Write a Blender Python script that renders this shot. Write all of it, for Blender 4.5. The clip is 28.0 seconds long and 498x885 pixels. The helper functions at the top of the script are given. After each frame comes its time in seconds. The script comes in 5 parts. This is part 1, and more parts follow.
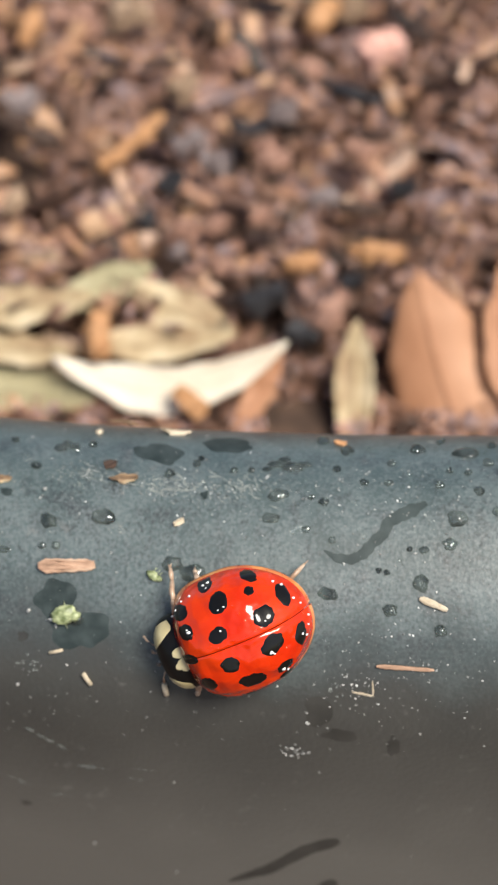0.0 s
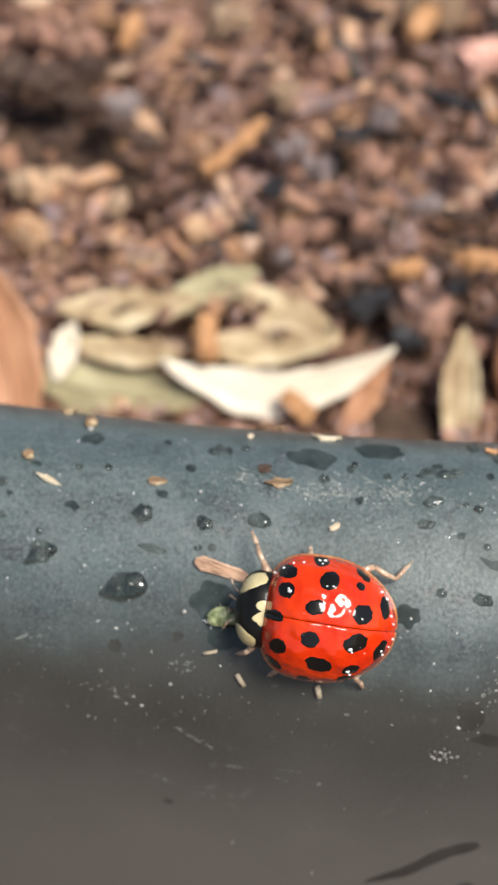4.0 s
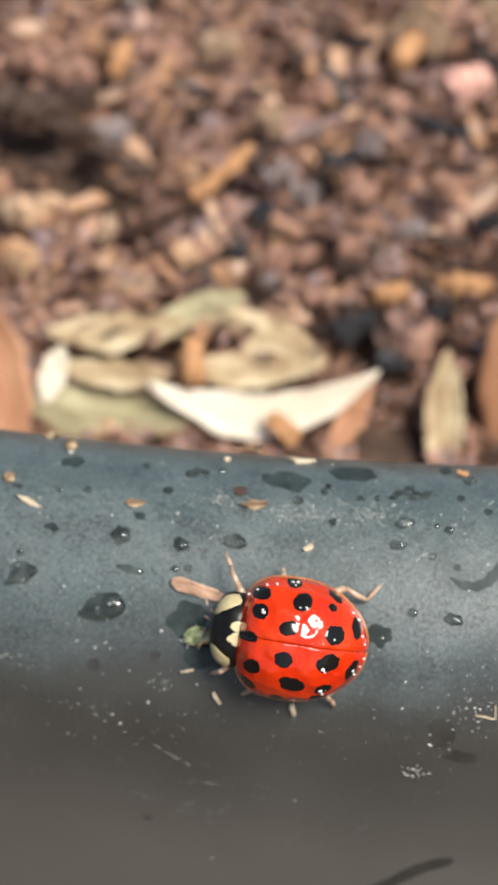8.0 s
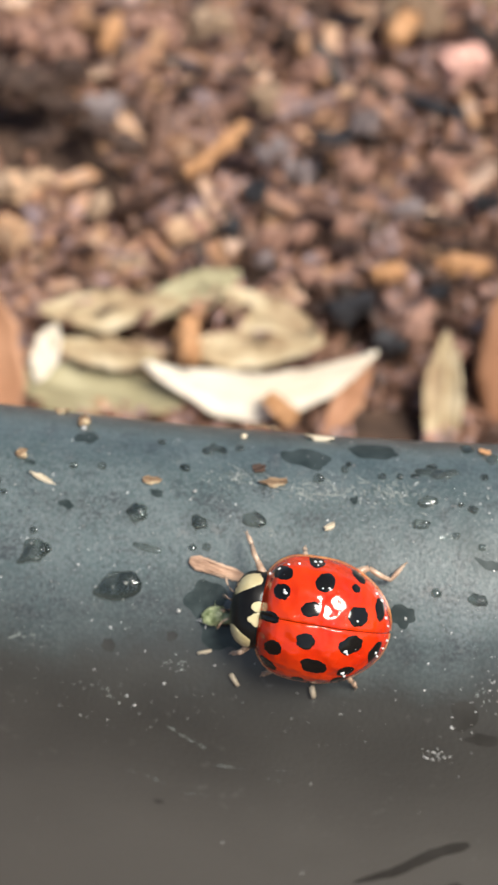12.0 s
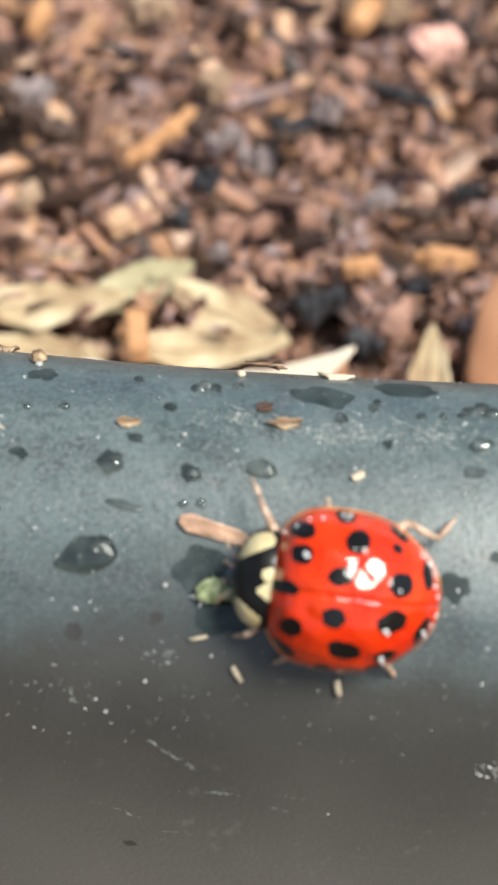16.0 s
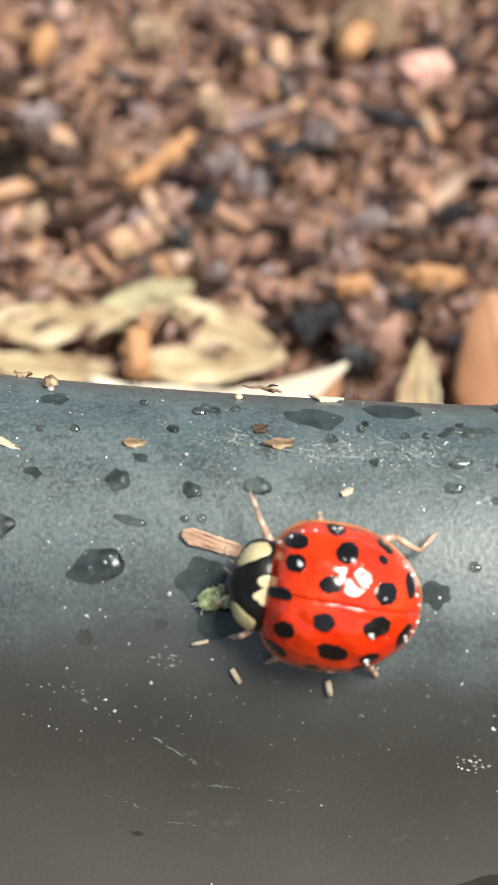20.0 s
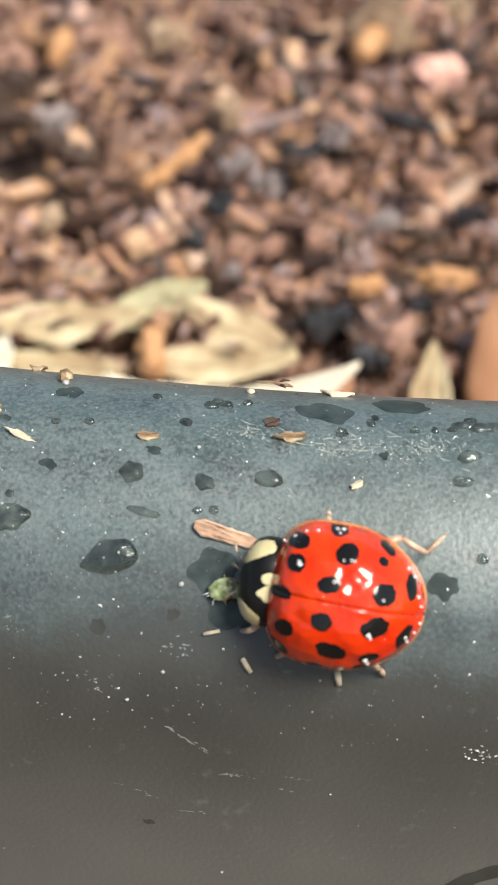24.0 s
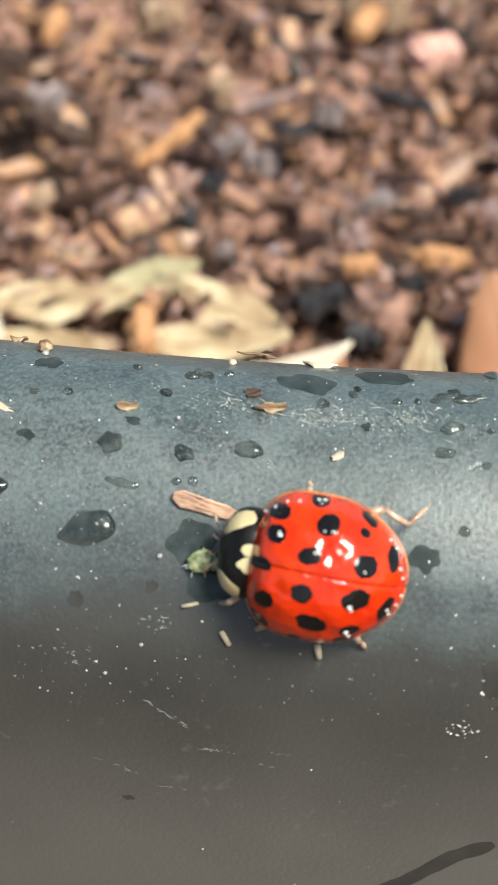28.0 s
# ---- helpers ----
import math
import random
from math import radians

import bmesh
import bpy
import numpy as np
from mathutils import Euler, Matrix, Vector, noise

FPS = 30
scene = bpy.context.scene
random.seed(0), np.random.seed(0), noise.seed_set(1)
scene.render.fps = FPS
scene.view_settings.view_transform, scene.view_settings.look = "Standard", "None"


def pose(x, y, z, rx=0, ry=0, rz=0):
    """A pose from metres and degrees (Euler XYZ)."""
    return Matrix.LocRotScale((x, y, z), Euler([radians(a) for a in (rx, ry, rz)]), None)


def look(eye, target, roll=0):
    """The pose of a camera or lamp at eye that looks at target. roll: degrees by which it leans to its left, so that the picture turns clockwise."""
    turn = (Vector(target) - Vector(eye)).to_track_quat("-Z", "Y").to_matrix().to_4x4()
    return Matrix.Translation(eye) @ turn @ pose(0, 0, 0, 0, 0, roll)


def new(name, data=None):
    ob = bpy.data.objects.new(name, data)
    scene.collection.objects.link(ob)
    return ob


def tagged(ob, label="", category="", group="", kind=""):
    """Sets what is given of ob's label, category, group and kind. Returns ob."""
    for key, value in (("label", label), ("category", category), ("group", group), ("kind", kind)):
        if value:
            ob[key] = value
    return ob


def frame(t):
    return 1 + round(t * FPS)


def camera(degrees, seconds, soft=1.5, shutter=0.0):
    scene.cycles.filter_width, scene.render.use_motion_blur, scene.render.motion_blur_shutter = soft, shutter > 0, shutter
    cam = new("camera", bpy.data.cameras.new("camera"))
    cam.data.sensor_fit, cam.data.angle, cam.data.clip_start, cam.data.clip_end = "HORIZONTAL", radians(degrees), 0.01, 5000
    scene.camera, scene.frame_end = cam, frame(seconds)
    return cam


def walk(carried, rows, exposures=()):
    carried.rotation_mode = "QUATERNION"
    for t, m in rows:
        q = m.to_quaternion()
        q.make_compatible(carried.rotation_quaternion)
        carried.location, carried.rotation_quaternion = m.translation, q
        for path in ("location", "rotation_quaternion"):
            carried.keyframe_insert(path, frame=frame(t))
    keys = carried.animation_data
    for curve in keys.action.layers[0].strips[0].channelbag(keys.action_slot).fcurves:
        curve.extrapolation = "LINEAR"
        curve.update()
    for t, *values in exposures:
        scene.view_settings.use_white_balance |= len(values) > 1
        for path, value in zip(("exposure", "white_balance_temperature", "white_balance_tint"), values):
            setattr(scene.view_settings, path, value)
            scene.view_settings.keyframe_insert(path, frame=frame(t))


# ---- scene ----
cam = camera(15.5, 28.0, soft=1.0)
cam.data.dof.use_dof = True
cam.data.dof.focus_distance = 0.0693
cam.data.dof.aperture_fstop = 112
MM = 0.001

# seconds, place in millimetres, turn in degrees
PATH = [
    (0, 4.06, -46.92, 54.30, 45.11, 4.06, 4.63),
    (0.5, 3.66, -46.77, 54.79, 44.62, 3.96, 4.58),
    (1, 2.15, -46.98, 53.69, 44.55, 3.54, 4.48),
    (1.5, 0.96, -46.95, 53.24, 44.49, 3.32, 4.56),
    (2, 0.13, -46.89, 53.93, 44.71, 3.56, 4.88),
    (2.5, 0.60, -47.12, 54.02, 44.87, 3.91, 5.31),
    (3, -0.66, -47.38, 54.39, 45.05, 3.93, 5.58),
    (3.5, -1.27, -47.74, 55.12, 45.13, 3.84, 5.73),
    (5.5, -1.64, -48.24, 55.88, 45.51, 4.03, 5.85),
    (6, -1.77, -49.09, 56.39, 45.56, 3.82, 5.77),
    (6.5, -1.54, -49.36, 56.69, 45.63, 3.76, 5.80),
    (7, -0.76, -49.31, 57.17, 45.83, 3.90, 5.82),
    (7.5, -0.89, -49.37, 56.76, 45.89, 3.94, 5.84),
    (8, 0.04, -48.87, 56.63, 45.84, 4.05, 5.80),
    (8.5, -1.40, -49.24, 57.25, 45.81, 3.84, 5.67),
    (9, -1.69, -49.23, 57.57, 45.80, 3.53, 5.49),
    (9.5, -2.31, -48.97, 56.93, 45.69, 3.35, 5.42),
    (10, -1.94, -49.55, 56.75, 45.49, 3.34, 5.45),
    (10.5, -0.55, -49.23, 57.29, 45.36, 3.55, 5.41),
    (11, -1.16, -49.09, 57.29, 45.32, 3.53, 5.38),
    (11.5, -1.96, -49.49, 57.71, 45.32, 3.34, 5.30),
    (13.5, -7.50, -40.17, 40.14, 47.07, 0.60, 3.72),
    (14, -9.15, -39.43, 38.90, 48.18, 0.20, 3.20),
    (14.5, -8.84, -39.41, 37.01, 48.90, -0.08, 2.64),
    (15, -7.90, -39.88, 37.38, 49.07, 0.03, 2.38),
    (15.5, -6.05, -40.18, 37.68, 49.31, 0.51, 2.37),
    (16, -8.01, -41.31, 39.29, 49.15, 0.54, 2.52),
    (16.5, -8.99, -43.60, 41.99, 49.07, 0.27, 2.29),
    (17, -8.26, -43.95, 42.65, 48.99, 0.23, 2.12),
    (17.5, -8.13, -43.93, 41.80, 48.94, 0.36, 2.13),
    (18, -6.56, -43.82, 41.85, 49.04, 0.71, 2.22),
    (18.5, -7.29, -44.43, 42.62, 49.07, 0.63, 2.33),
    (19, -7.67, -44.67, 41.96, 49.19, 0.63, 2.39),
    (19.5, -5.89, -44.66, 42.40, 49.18, 0.84, 2.34),
    (20, -7.71, -44.61, 42.99, 49.19, 0.78, 2.32),
    (20.5, -8.23, -45.44, 43.14, 49.28, 0.56, 2.21),
    (21, -7.85, -45.28, 43.10, 49.31, 0.58, 2.17),
    (21.5, -6.51, -45.81, 43.51, 49.54, 0.75, 2.31),
    (23.5, -6.01, -45.69, 44.37, 49.40, 0.99, 2.79),
    (24, -7.56, -45.68, 43.28, 49.40, 0.85, 2.86),
    (24.5, -6.92, -46.00, 42.85, 49.40, 0.93, 3.03),
    (25, -7.79, -46.31, 42.51, 49.33, 0.96, 3.21),
    (25.5, -6.75, -45.98, 43.09, 49.30, 1.18, 3.28),
    (26, -6.15, -45.51, 44.07, 49.32, 1.25, 3.26),
    (26.5, -7.77, -45.60, 42.88, 49.37, 0.98, 3.20),
    (27, -8.40, -45.72, 42.88, 49.32, 0.74, 3.15),
    (27.5, -8.09, -45.48, 42.75, 49.21, 0.67, 3.17),
    (28, -6.62, -45.51, 42.16, 49.15, 0.85, 3.15),
]
walk(cam, [(t, pose(x * MM, y * MM, z * MM, rx, ry, rz)) for t, x, y, z, rx, ry, rz in PATH],
     exposures=[(0, 0.60, 6800, 8), (11.5, 0.60, 6800, 8), (13.5, 0.87, 6500, 6), (15.2, 0.87, 6500, 6), (17, 0.87, 6800, 4), (28, 0.87, 6800, 4)])

# ---- sky, sun and exposure ----
SUN_DIR = Vector((0.46, -0.37, 0.81)).normalized()
world = bpy.data.worlds.new("sky")
scene.world = world
world.use_nodes = True
wn = world.node_tree.nodes
sky = wn.new("ShaderNodeTexSky")
sky.sky_type = "NISHITA"
sky.sun_disc = False
sky.air_density, sky.dust_density, sky.ozone_density = 0.9, 2.0, 0.8
sky.sun_elevation = math.asin(SUN_DIR.z)
sky.sun_rotation = math.atan2(SUN_DIR.x, SUN_DIR.y)
wn["Background"].inputs["Strength"].default_value = 0.085
world.node_tree.links.new(sky.outputs[0], wn["Background"].inputs["Color"])
sun = new("sun", bpy.data.lights.new("sun", "SUN"))
sun.data.energy = 3.7
sun.data.angle = radians(24)
sun.data.color = (1.0, 0.97, 0.92)
sun.matrix_world = look(SUN_DIR * 2.0, (0, 0, 0))


# ---- materials ----
def ramp_of(nt, stops):
    node = nt.nodes.new("ShaderNodeValToRGB")
    while len(node.color_ramp.elements) < len(stops):
        node.color_ramp.elements.new(0.5)
    for e, (p, c) in zip(node.color_ramp.elements, stops):
        e.position, e.color = p, (*c, 1)
    return node


def material(name, stops, scale=400.0, rough=0.6, rough_var=0.15, bump=0.3, fine=3000.0, depth=0.0001, source="noise", coat=0.0,
             metal=0.0, trans=0.0, ior=1.45, sss=0.0, stretch=(1, 1, 1), detail=5.0, spec=0.5, drift=0.3, spread=0.9, fine_detail=3.0, coat_rough=0.04):
    """A surface with colour from a ramp over coarse noise (or a random value a piece), fine relief and uneven gloss."""
    m = bpy.data.materials.new(name)
    m.use_nodes = True
    nt = m.node_tree
    b = nt.nodes["Principled BSDF"]
    link = nt.links.new
    tc = nt.nodes.new("ShaderNodeTexCoord")
    mp = nt.nodes.new("ShaderNodeMapping")
    mp.inputs["Scale"].default_value = stretch
    link(tc.outputs["Object"], mp.inputs["Vector"])
    coarse = nt.nodes.new("ShaderNodeTexNoise")
    coarse.inputs["Scale"].default_value, coarse.inputs["Detail"].default_value = scale, detail
    link(mp.outputs[0], coarse.inputs["Vector"])
    fin = nt.nodes.new("ShaderNodeTexNoise")
    fin.inputs["Scale"].default_value, fin.inputs["Detail"].default_value = fine, fine_detail
    link(mp.outputs[0], fin.inputs["Vector"])
    col = ramp_of(nt, stops)
    if source == "island":
        geo = nt.nodes.new("ShaderNodeNewGeometry")
        mix = nt.nodes.new("ShaderNodeMath")
        mix.operation = "MULTIPLY_ADD"
        mix.inputs[1].default_value = drift
        link(coarse.outputs["Fac"], mix.inputs[0])
        add = nt.nodes.new("ShaderNodeMath")
        add.operation, add.inputs[1].default_value, add.inputs[2].default_value = "MULTIPLY_ADD", spread, 0.5 - 0.5 * drift - 0.5 * spread
        link(geo.outputs["Random Per Island"], add.inputs[0])
        link(add.outputs[0], mix.inputs[2])
        link(mix.outputs[0], col.inputs["Fac"])
    else:
        link(coarse.outputs["Fac"], col.inputs["Fac"])
    link(col.outputs["Color"], b.inputs["Base Color"])
    rr = nt.nodes.new("ShaderNodeMapRange")
    rr.inputs["To Min"].default_value, rr.inputs["To Max"].default_value = max(0.02, rough - rough_var), min(1, rough + rough_var)
    link(fin.outputs["Fac"], rr.inputs["Value"])
    link(rr.outputs[0], b.inputs["Roughness"])
    if bump:
        bp = nt.nodes.new("ShaderNodeBump")
        bp.inputs["Strength"].default_value, bp.inputs["Distance"].default_value = bump, depth
        link(fin.outputs["Fac"], bp.inputs["Height"])
        link(bp.outputs[0], b.inputs["Normal"])
        link(bp.outputs[0], b.inputs["Coat Normal"])
    b.inputs["Coat Weight"].default_value, b.inputs["Coat Roughness"].default_value = coat, coat_rough
    b.inputs["Metallic"].default_value, b.inputs["Transmission Weight"].default_value = metal, trans
    b.inputs["IOR"].default_value, b.inputs["Subsurface Weight"].default_value = ior, sss
    b.inputs["Subsurface Scale"].default_value = 0.0004
    b.inputs["Specular IOR Level"].default_value = spec
    return m


M_PLASTIC = material("weathered_dark_plastic", [(0.3, (0.044, 0.066, 0.065)), (0.7, (0.067, 0.095, 0.093))], scale=350, rough=0.42,
                     rough_var=0.10, bump=0.5, fine=4500, depth=0.00003, spec=1.0, coat=0.5, coat_rough=0.28)


def add_dust(m, tint, scale, low, high, patchy):
    """Pale dust grains over a surface, thicker in patches."""
    nt = m.node_tree
    b = nt.nodes["Principled BSDF"]
    under = b.inputs["Base Color"].links[0].from_socket
    tc = nt.nodes.new("ShaderNodeTexCoord")
    grain = nt.nodes.new("ShaderNodeTexNoise")
    grain.inputs["Scale"].default_value, grain.inputs["Detail"].default_value = scale, 4.0
    cloud = nt.nodes.new("ShaderNodeTexNoise")
    cloud.inputs["Scale"].default_value, cloud.inputs["Detail"].default_value = patchy, 3.0
    add = nt.nodes.new("ShaderNodeMath")
    add.operation = "MULTIPLY_ADD"
    add.inputs[1].default_value = 0.45
    rng = nt.nodes.new("ShaderNodeMapRange")
    rng.inputs["From Min"].default_value, rng.inputs["From Max"].default_value = low, high
    mix = nt.nodes.new("ShaderNodeMix")
    mix.data_type = "RGBA"
    mix.inputs["B"].default_value = (*tint, 1)
    for n in (grain, cloud):
        nt.links.new(tc.outputs["Object"], n.inputs["Vector"])
    nt.links.new(cloud.outputs["Fac"], add.inputs[0])
    nt.links.new(grain.outputs["Fac"], add.inputs[2])
    nt.links.new(add.outputs[0], rng.inputs["Value"])
    nt.links.new(rng.outputs[0], mix.inputs["Factor"])
    nt.links.new(under, mix.inputs["A"])
    nt.links.new(mix.outputs["Result"], b.inputs["Base Color"])


add_dust(M_PLASTIC, (0.020, 0.026, 0.027), 900, 0.76, 0.98, 300)
add_dust(M_PLASTIC, (0.016, 0.021, 0.021), 5000, 0.80, 1.02, 400)
add_dust(M_PLASTIC, (0.028, 0.036, 0.036), 3200, 0.74, 1.00, 420)
add_dust(M_PLASTIC, (0.125, 0.148, 0.145), 3800, 0.80, 1.08, 520)
add_dust(M_PLASTIC, (0.135, 0.160, 0.160), 7000, 0.62, 1.02, 330)


def add_height_tint(m, tint, top, bottom, most, gloss):
    """Tints the face by height below an uneven edge; the gloss can fade with it."""
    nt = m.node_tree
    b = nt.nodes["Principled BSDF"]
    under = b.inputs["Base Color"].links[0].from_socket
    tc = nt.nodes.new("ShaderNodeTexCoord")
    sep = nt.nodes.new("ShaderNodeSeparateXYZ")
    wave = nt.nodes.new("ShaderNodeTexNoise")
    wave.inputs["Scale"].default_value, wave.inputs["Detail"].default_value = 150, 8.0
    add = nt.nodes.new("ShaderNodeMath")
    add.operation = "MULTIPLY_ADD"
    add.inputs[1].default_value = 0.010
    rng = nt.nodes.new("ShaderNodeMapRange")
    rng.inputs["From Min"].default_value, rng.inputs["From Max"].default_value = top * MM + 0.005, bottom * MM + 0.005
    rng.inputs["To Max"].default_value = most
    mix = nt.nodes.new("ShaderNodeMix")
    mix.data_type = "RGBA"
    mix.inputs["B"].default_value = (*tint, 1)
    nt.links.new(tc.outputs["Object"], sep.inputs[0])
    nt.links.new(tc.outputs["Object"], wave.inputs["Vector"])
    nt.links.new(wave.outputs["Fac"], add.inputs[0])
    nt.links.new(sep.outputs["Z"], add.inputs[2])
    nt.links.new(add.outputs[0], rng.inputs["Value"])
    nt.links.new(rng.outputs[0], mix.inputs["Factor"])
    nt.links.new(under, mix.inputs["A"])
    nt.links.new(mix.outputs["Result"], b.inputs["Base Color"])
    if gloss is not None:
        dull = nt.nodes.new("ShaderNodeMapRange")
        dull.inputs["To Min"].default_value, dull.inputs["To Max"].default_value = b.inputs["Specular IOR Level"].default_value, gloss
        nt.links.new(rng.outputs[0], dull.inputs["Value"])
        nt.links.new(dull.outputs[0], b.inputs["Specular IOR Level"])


# darker, duller zone below the crest: its shade put into the plastic's colour
add_height_tint(M_PLASTIC, (0.045, 0.044, 0.041), -1.2, -5.8, 0.95, 0.2)
# paler and warmer towards the bottom of the upright face
add_height_tint(M_PLASTIC, (0.136, 0.129, 0.115), -5.0, -18.0, 0.85, None)
add_dust(M_PLASTIC, (0.190, 0.185, 0.170), 1800, 0.88, 1.25, 260)
M_WET = material("wet_plastic", [(0.35, (0.020, 0.029, 0.029)), (0.65, (0.050, 0.064, 0.064))], scale=1300, rough=0.45, rough_var=0.08, bump=0.1, fine=4000, depth=0.00002, spec=0.25)
M_DAMP = material("damp_plastic", [(0.35, (0.030, 0.041, 0.040)), (0.65, (0.052, 0.067, 0.065))], scale=1300, rough=0.4, rough_var=0.08, bump=0.1, fine=4000, depth=0.00002, spec=0.4)
M_UNDER = material("plastic_under_water", [(0.35, (0.014, 0.019, 0.019)), (0.65, (0.064, 0.079, 0.077))], scale=1500, spec=0.1, rough=0.6, rough_var=0.08, bump=0.1, fine=5000, depth=0.00002)
# wet marks low on the face, browned to match the tint there
M_WET_LOW = material("damp_lower_plastic", [(0.3, (0.034, 0.033, 0.030)), (0.7, (0.056, 0.054, 0.049))], scale=900, rough=0.4, rough_var=0.08, bump=0.1, fine=4000, depth=0.00002)


def water_material():
    """Clear water: it bends what lies under it, and its skin mirrors by Fresnel's law."""
    m = bpy.data.materials.new("water")
    m.use_nodes = True
    nt = m.node_tree
    nt.nodes.remove(nt.nodes["Principled BSDF"])
    out = nt.nodes["Material Output"]
    clear = nt.nodes.new("ShaderNodeBsdfRefraction")
    clear.inputs["Color"].default_value = (0.97, 0.98, 0.98, 1)
    clear.inputs["IOR"].default_value, clear.inputs["Roughness"].default_value = 1.33, 0.0
    skin = nt.nodes.new("ShaderNodeBsdfGlossy")
    skin.inputs["Roughness"].default_value = 0.06
    fresnel = nt.nodes.new("ShaderNodeFresnel")
    fresnel.inputs["IOR"].default_value = 1.6
    tc = nt.nodes.new("ShaderNodeTexCoord")
    ripple = nt.nodes.new("ShaderNodeTexNoise")
    ripple.inputs["Scale"].default_value = 6000
    bump = nt.nodes.new("ShaderNodeBump")
    bump.inputs["Strength"].default_value, bump.inputs["Distance"].default_value = 0.6, 0.00006
    mix = nt.nodes.new("ShaderNodeMixShader")
    link = nt.links.new
    link(tc.outputs["Object"], ripple.inputs["Vector"])
    link(ripple.outputs["Fac"], bump.inputs["Height"])
    link(bump.outputs[0], skin.inputs["Normal"])
    link(fresnel.outputs[0], mix.inputs[0])
    link(clear.outputs[0], mix.inputs[1])
    link(skin.outputs[0], mix.inputs[2])
    link(mix.outputs[0], out.inputs["Surface"])
    return m


M_WATER = water_material()
M_RED = material("red_wing_case", [(0.3, (0.50, 0.017, 0.0008)), (0.7, (0.63, 0.042, 0.002))], scale=500, rough=0.26, rough_var=0.06,
                 bump=1.0, fine=900, depth=0.00032, coat=1.0, sss=0.0, spec=0.04, fine_detail=1.8)
M_BLACK = material("black_shell", [(0.3, (0.003, 0.003, 0.003)), (0.7, (0.008, 0.007, 0.006))], scale=900, rough=0.3, rough_var=0.08,
                   bump=1.0, fine=700, depth=0.00042, coat=0.6, spec=0.06, fine_detail=1.0)
M_NECK = material("black_neck_shield", [(0.3, (0.004, 0.004, 0.004)), (0.7, (0.010, 0.009, 0.008))], scale=900, rough=0.4, rough_var=0.1,
                  bump=0.3, fine=5000, depth=0.00002, coat=0.2, spec=0.15, coat_rough=0.12)
M_CREAM = material("cream_shell", [(0.3, (0.44, 0.355, 0.18)), (0.7, (0.57, 0.49, 0.29))], scale=1500, rough=0.35, rough_var=0.1, bump=0.15, fine=9000, depth=0.00001, coat=0.2, coat_rough=0.12)
M_RIM = material("amber_rim", [(0.35, (0.52, 0.10, 0.02)), (0.65, (0.74, 0.28, 0.07))], scale=1500, rough=0.3, bump=0.1, depth=0.00001, coat=0.6)
M_LEG = material("amber_brown_leg", [(0.3, (0.28, 0.165, 0.10)), (0.7, (0.56, 0.41, 0.30))], scale=2500, coat=0.6, rough=0.35, bump=0.3, fine=12000, depth=0.00001)
# the lilac stop paints in sky mirrored on wet bark
BARK_TONES = [(0.0, (0.016, 0.011, 0.009)), (0.22, (0.078, 0.042, 0.030)), (0.38, (0.195, 0.102, 0.068)), (0.52, (0.320, 0.172, 0.116)),
              (0.63, (0.262, 0.203, 0.218)), (0.74, (0.420, 0.225, 0.155)), (0.88, (0.490, 0.275, 0.150)), (1.0, (0.590, 0.400, 0.300))]
M_BARK = material("mixed_bark", BARK_TONES, scale=380, rough=0.5, bump=0.6, fine=2500, depth=0.0003, source="island", drift=2.3, spread=0.20, rough_var=0.25, detail=3.5, stretch=(0.8, 1.1, 1))
M_SLIVER = material("split_bark", [(at, tuple(0.84 * c for c in tone)) for at, tone in BARK_TONES], scale=500, rough=0.45, bump=0.6, fine=2500, depth=0.0003, source="island", drift=0.5, spread=0.95, rough_var=0.2)
M_SOIL = material("damp_soil", [(0.3, (0.040, 0.024, 0.017)), (0.7, (0.130, 0.075, 0.050))], scale=260, rough=0.9, bump=0.8, fine=1500, depth=0.0005)
M_LEAF_PALE = material("pale_dry_leaf", [(0.3, (0.62, 0.53, 0.42)), (0.7, (0.82, 0.75, 0.64))], scale=160, rough=0.6, bump=0.3, fine=1500)
M_LEAF_STRAW = material("straw_dry_leaf", [(0.34, (0.24, 0.15, 0.08)), (0.5, (0.43, 0.33, 0.20)), (0.66, (0.58, 0.48, 0.33))], scale=260, rough=0.65, bump=0.3, fine=1500)
M_LEAF_BROWN = material("brown_dry_leaf", [(0.3, (0.32, 0.145, 0.075)), (0.7, (0.50, 0.265, 0.155))], scale=150, rough=0.6, bump=0.3, fine=1500)
M_BARK_DARK = material("black_bark_and_gap", [(0.3, (0.016, 0.015, 0.017)), (0.7, (0.038, 0.036, 0.039))], scale=500, rough=0.6, bump=0.6, fine=2000)
M_BARK_PINK = material("pink_bark", [(0.36, (0.17, 0.09, 0.065)), (0.7, (0.48, 0.27, 0.20))], scale=750, rough=0.75, bump=0.6, fine=2000)
M_BARK_ORANGE = material("orange_bark", [(0.34, (0.36, 0.18, 0.08)), (0.7, (0.52, 0.28, 0.14))], scale=750, rough=0.75, bump=0.6, fine=2000)
M_BARK_PEACH = material("peach_bark", [(0.34, (0.44, 0.26, 0.15)), (0.7, (0.66, 0.46, 0.31))], scale=750, rough=0.7, bump=0.6, fine=2000)
M_BARK_ROSE = material("rose_bark", [(0.3, (0.56, 0.30, 0.24)), (0.7, (0.70, 0.42, 0.35))], scale=750, rough=0.75, bump=0.5, fine=2000)
M_BARK_TAN = material("tan_bark", [(0.36, (0.18, 0.115, 0.075)), (0.7, (0.50, 0.35, 0.235))], scale=750, rough=0.75, bump=0.6, fine=2000)
M_BARK_BROWN = material("brown_bark_and_gap", [(0.3, (0.030, 0.017, 0.012)), (0.7, (0.085, 0.047, 0.032))], scale=750, rough=0.75, bump=0.6, fine=2000)
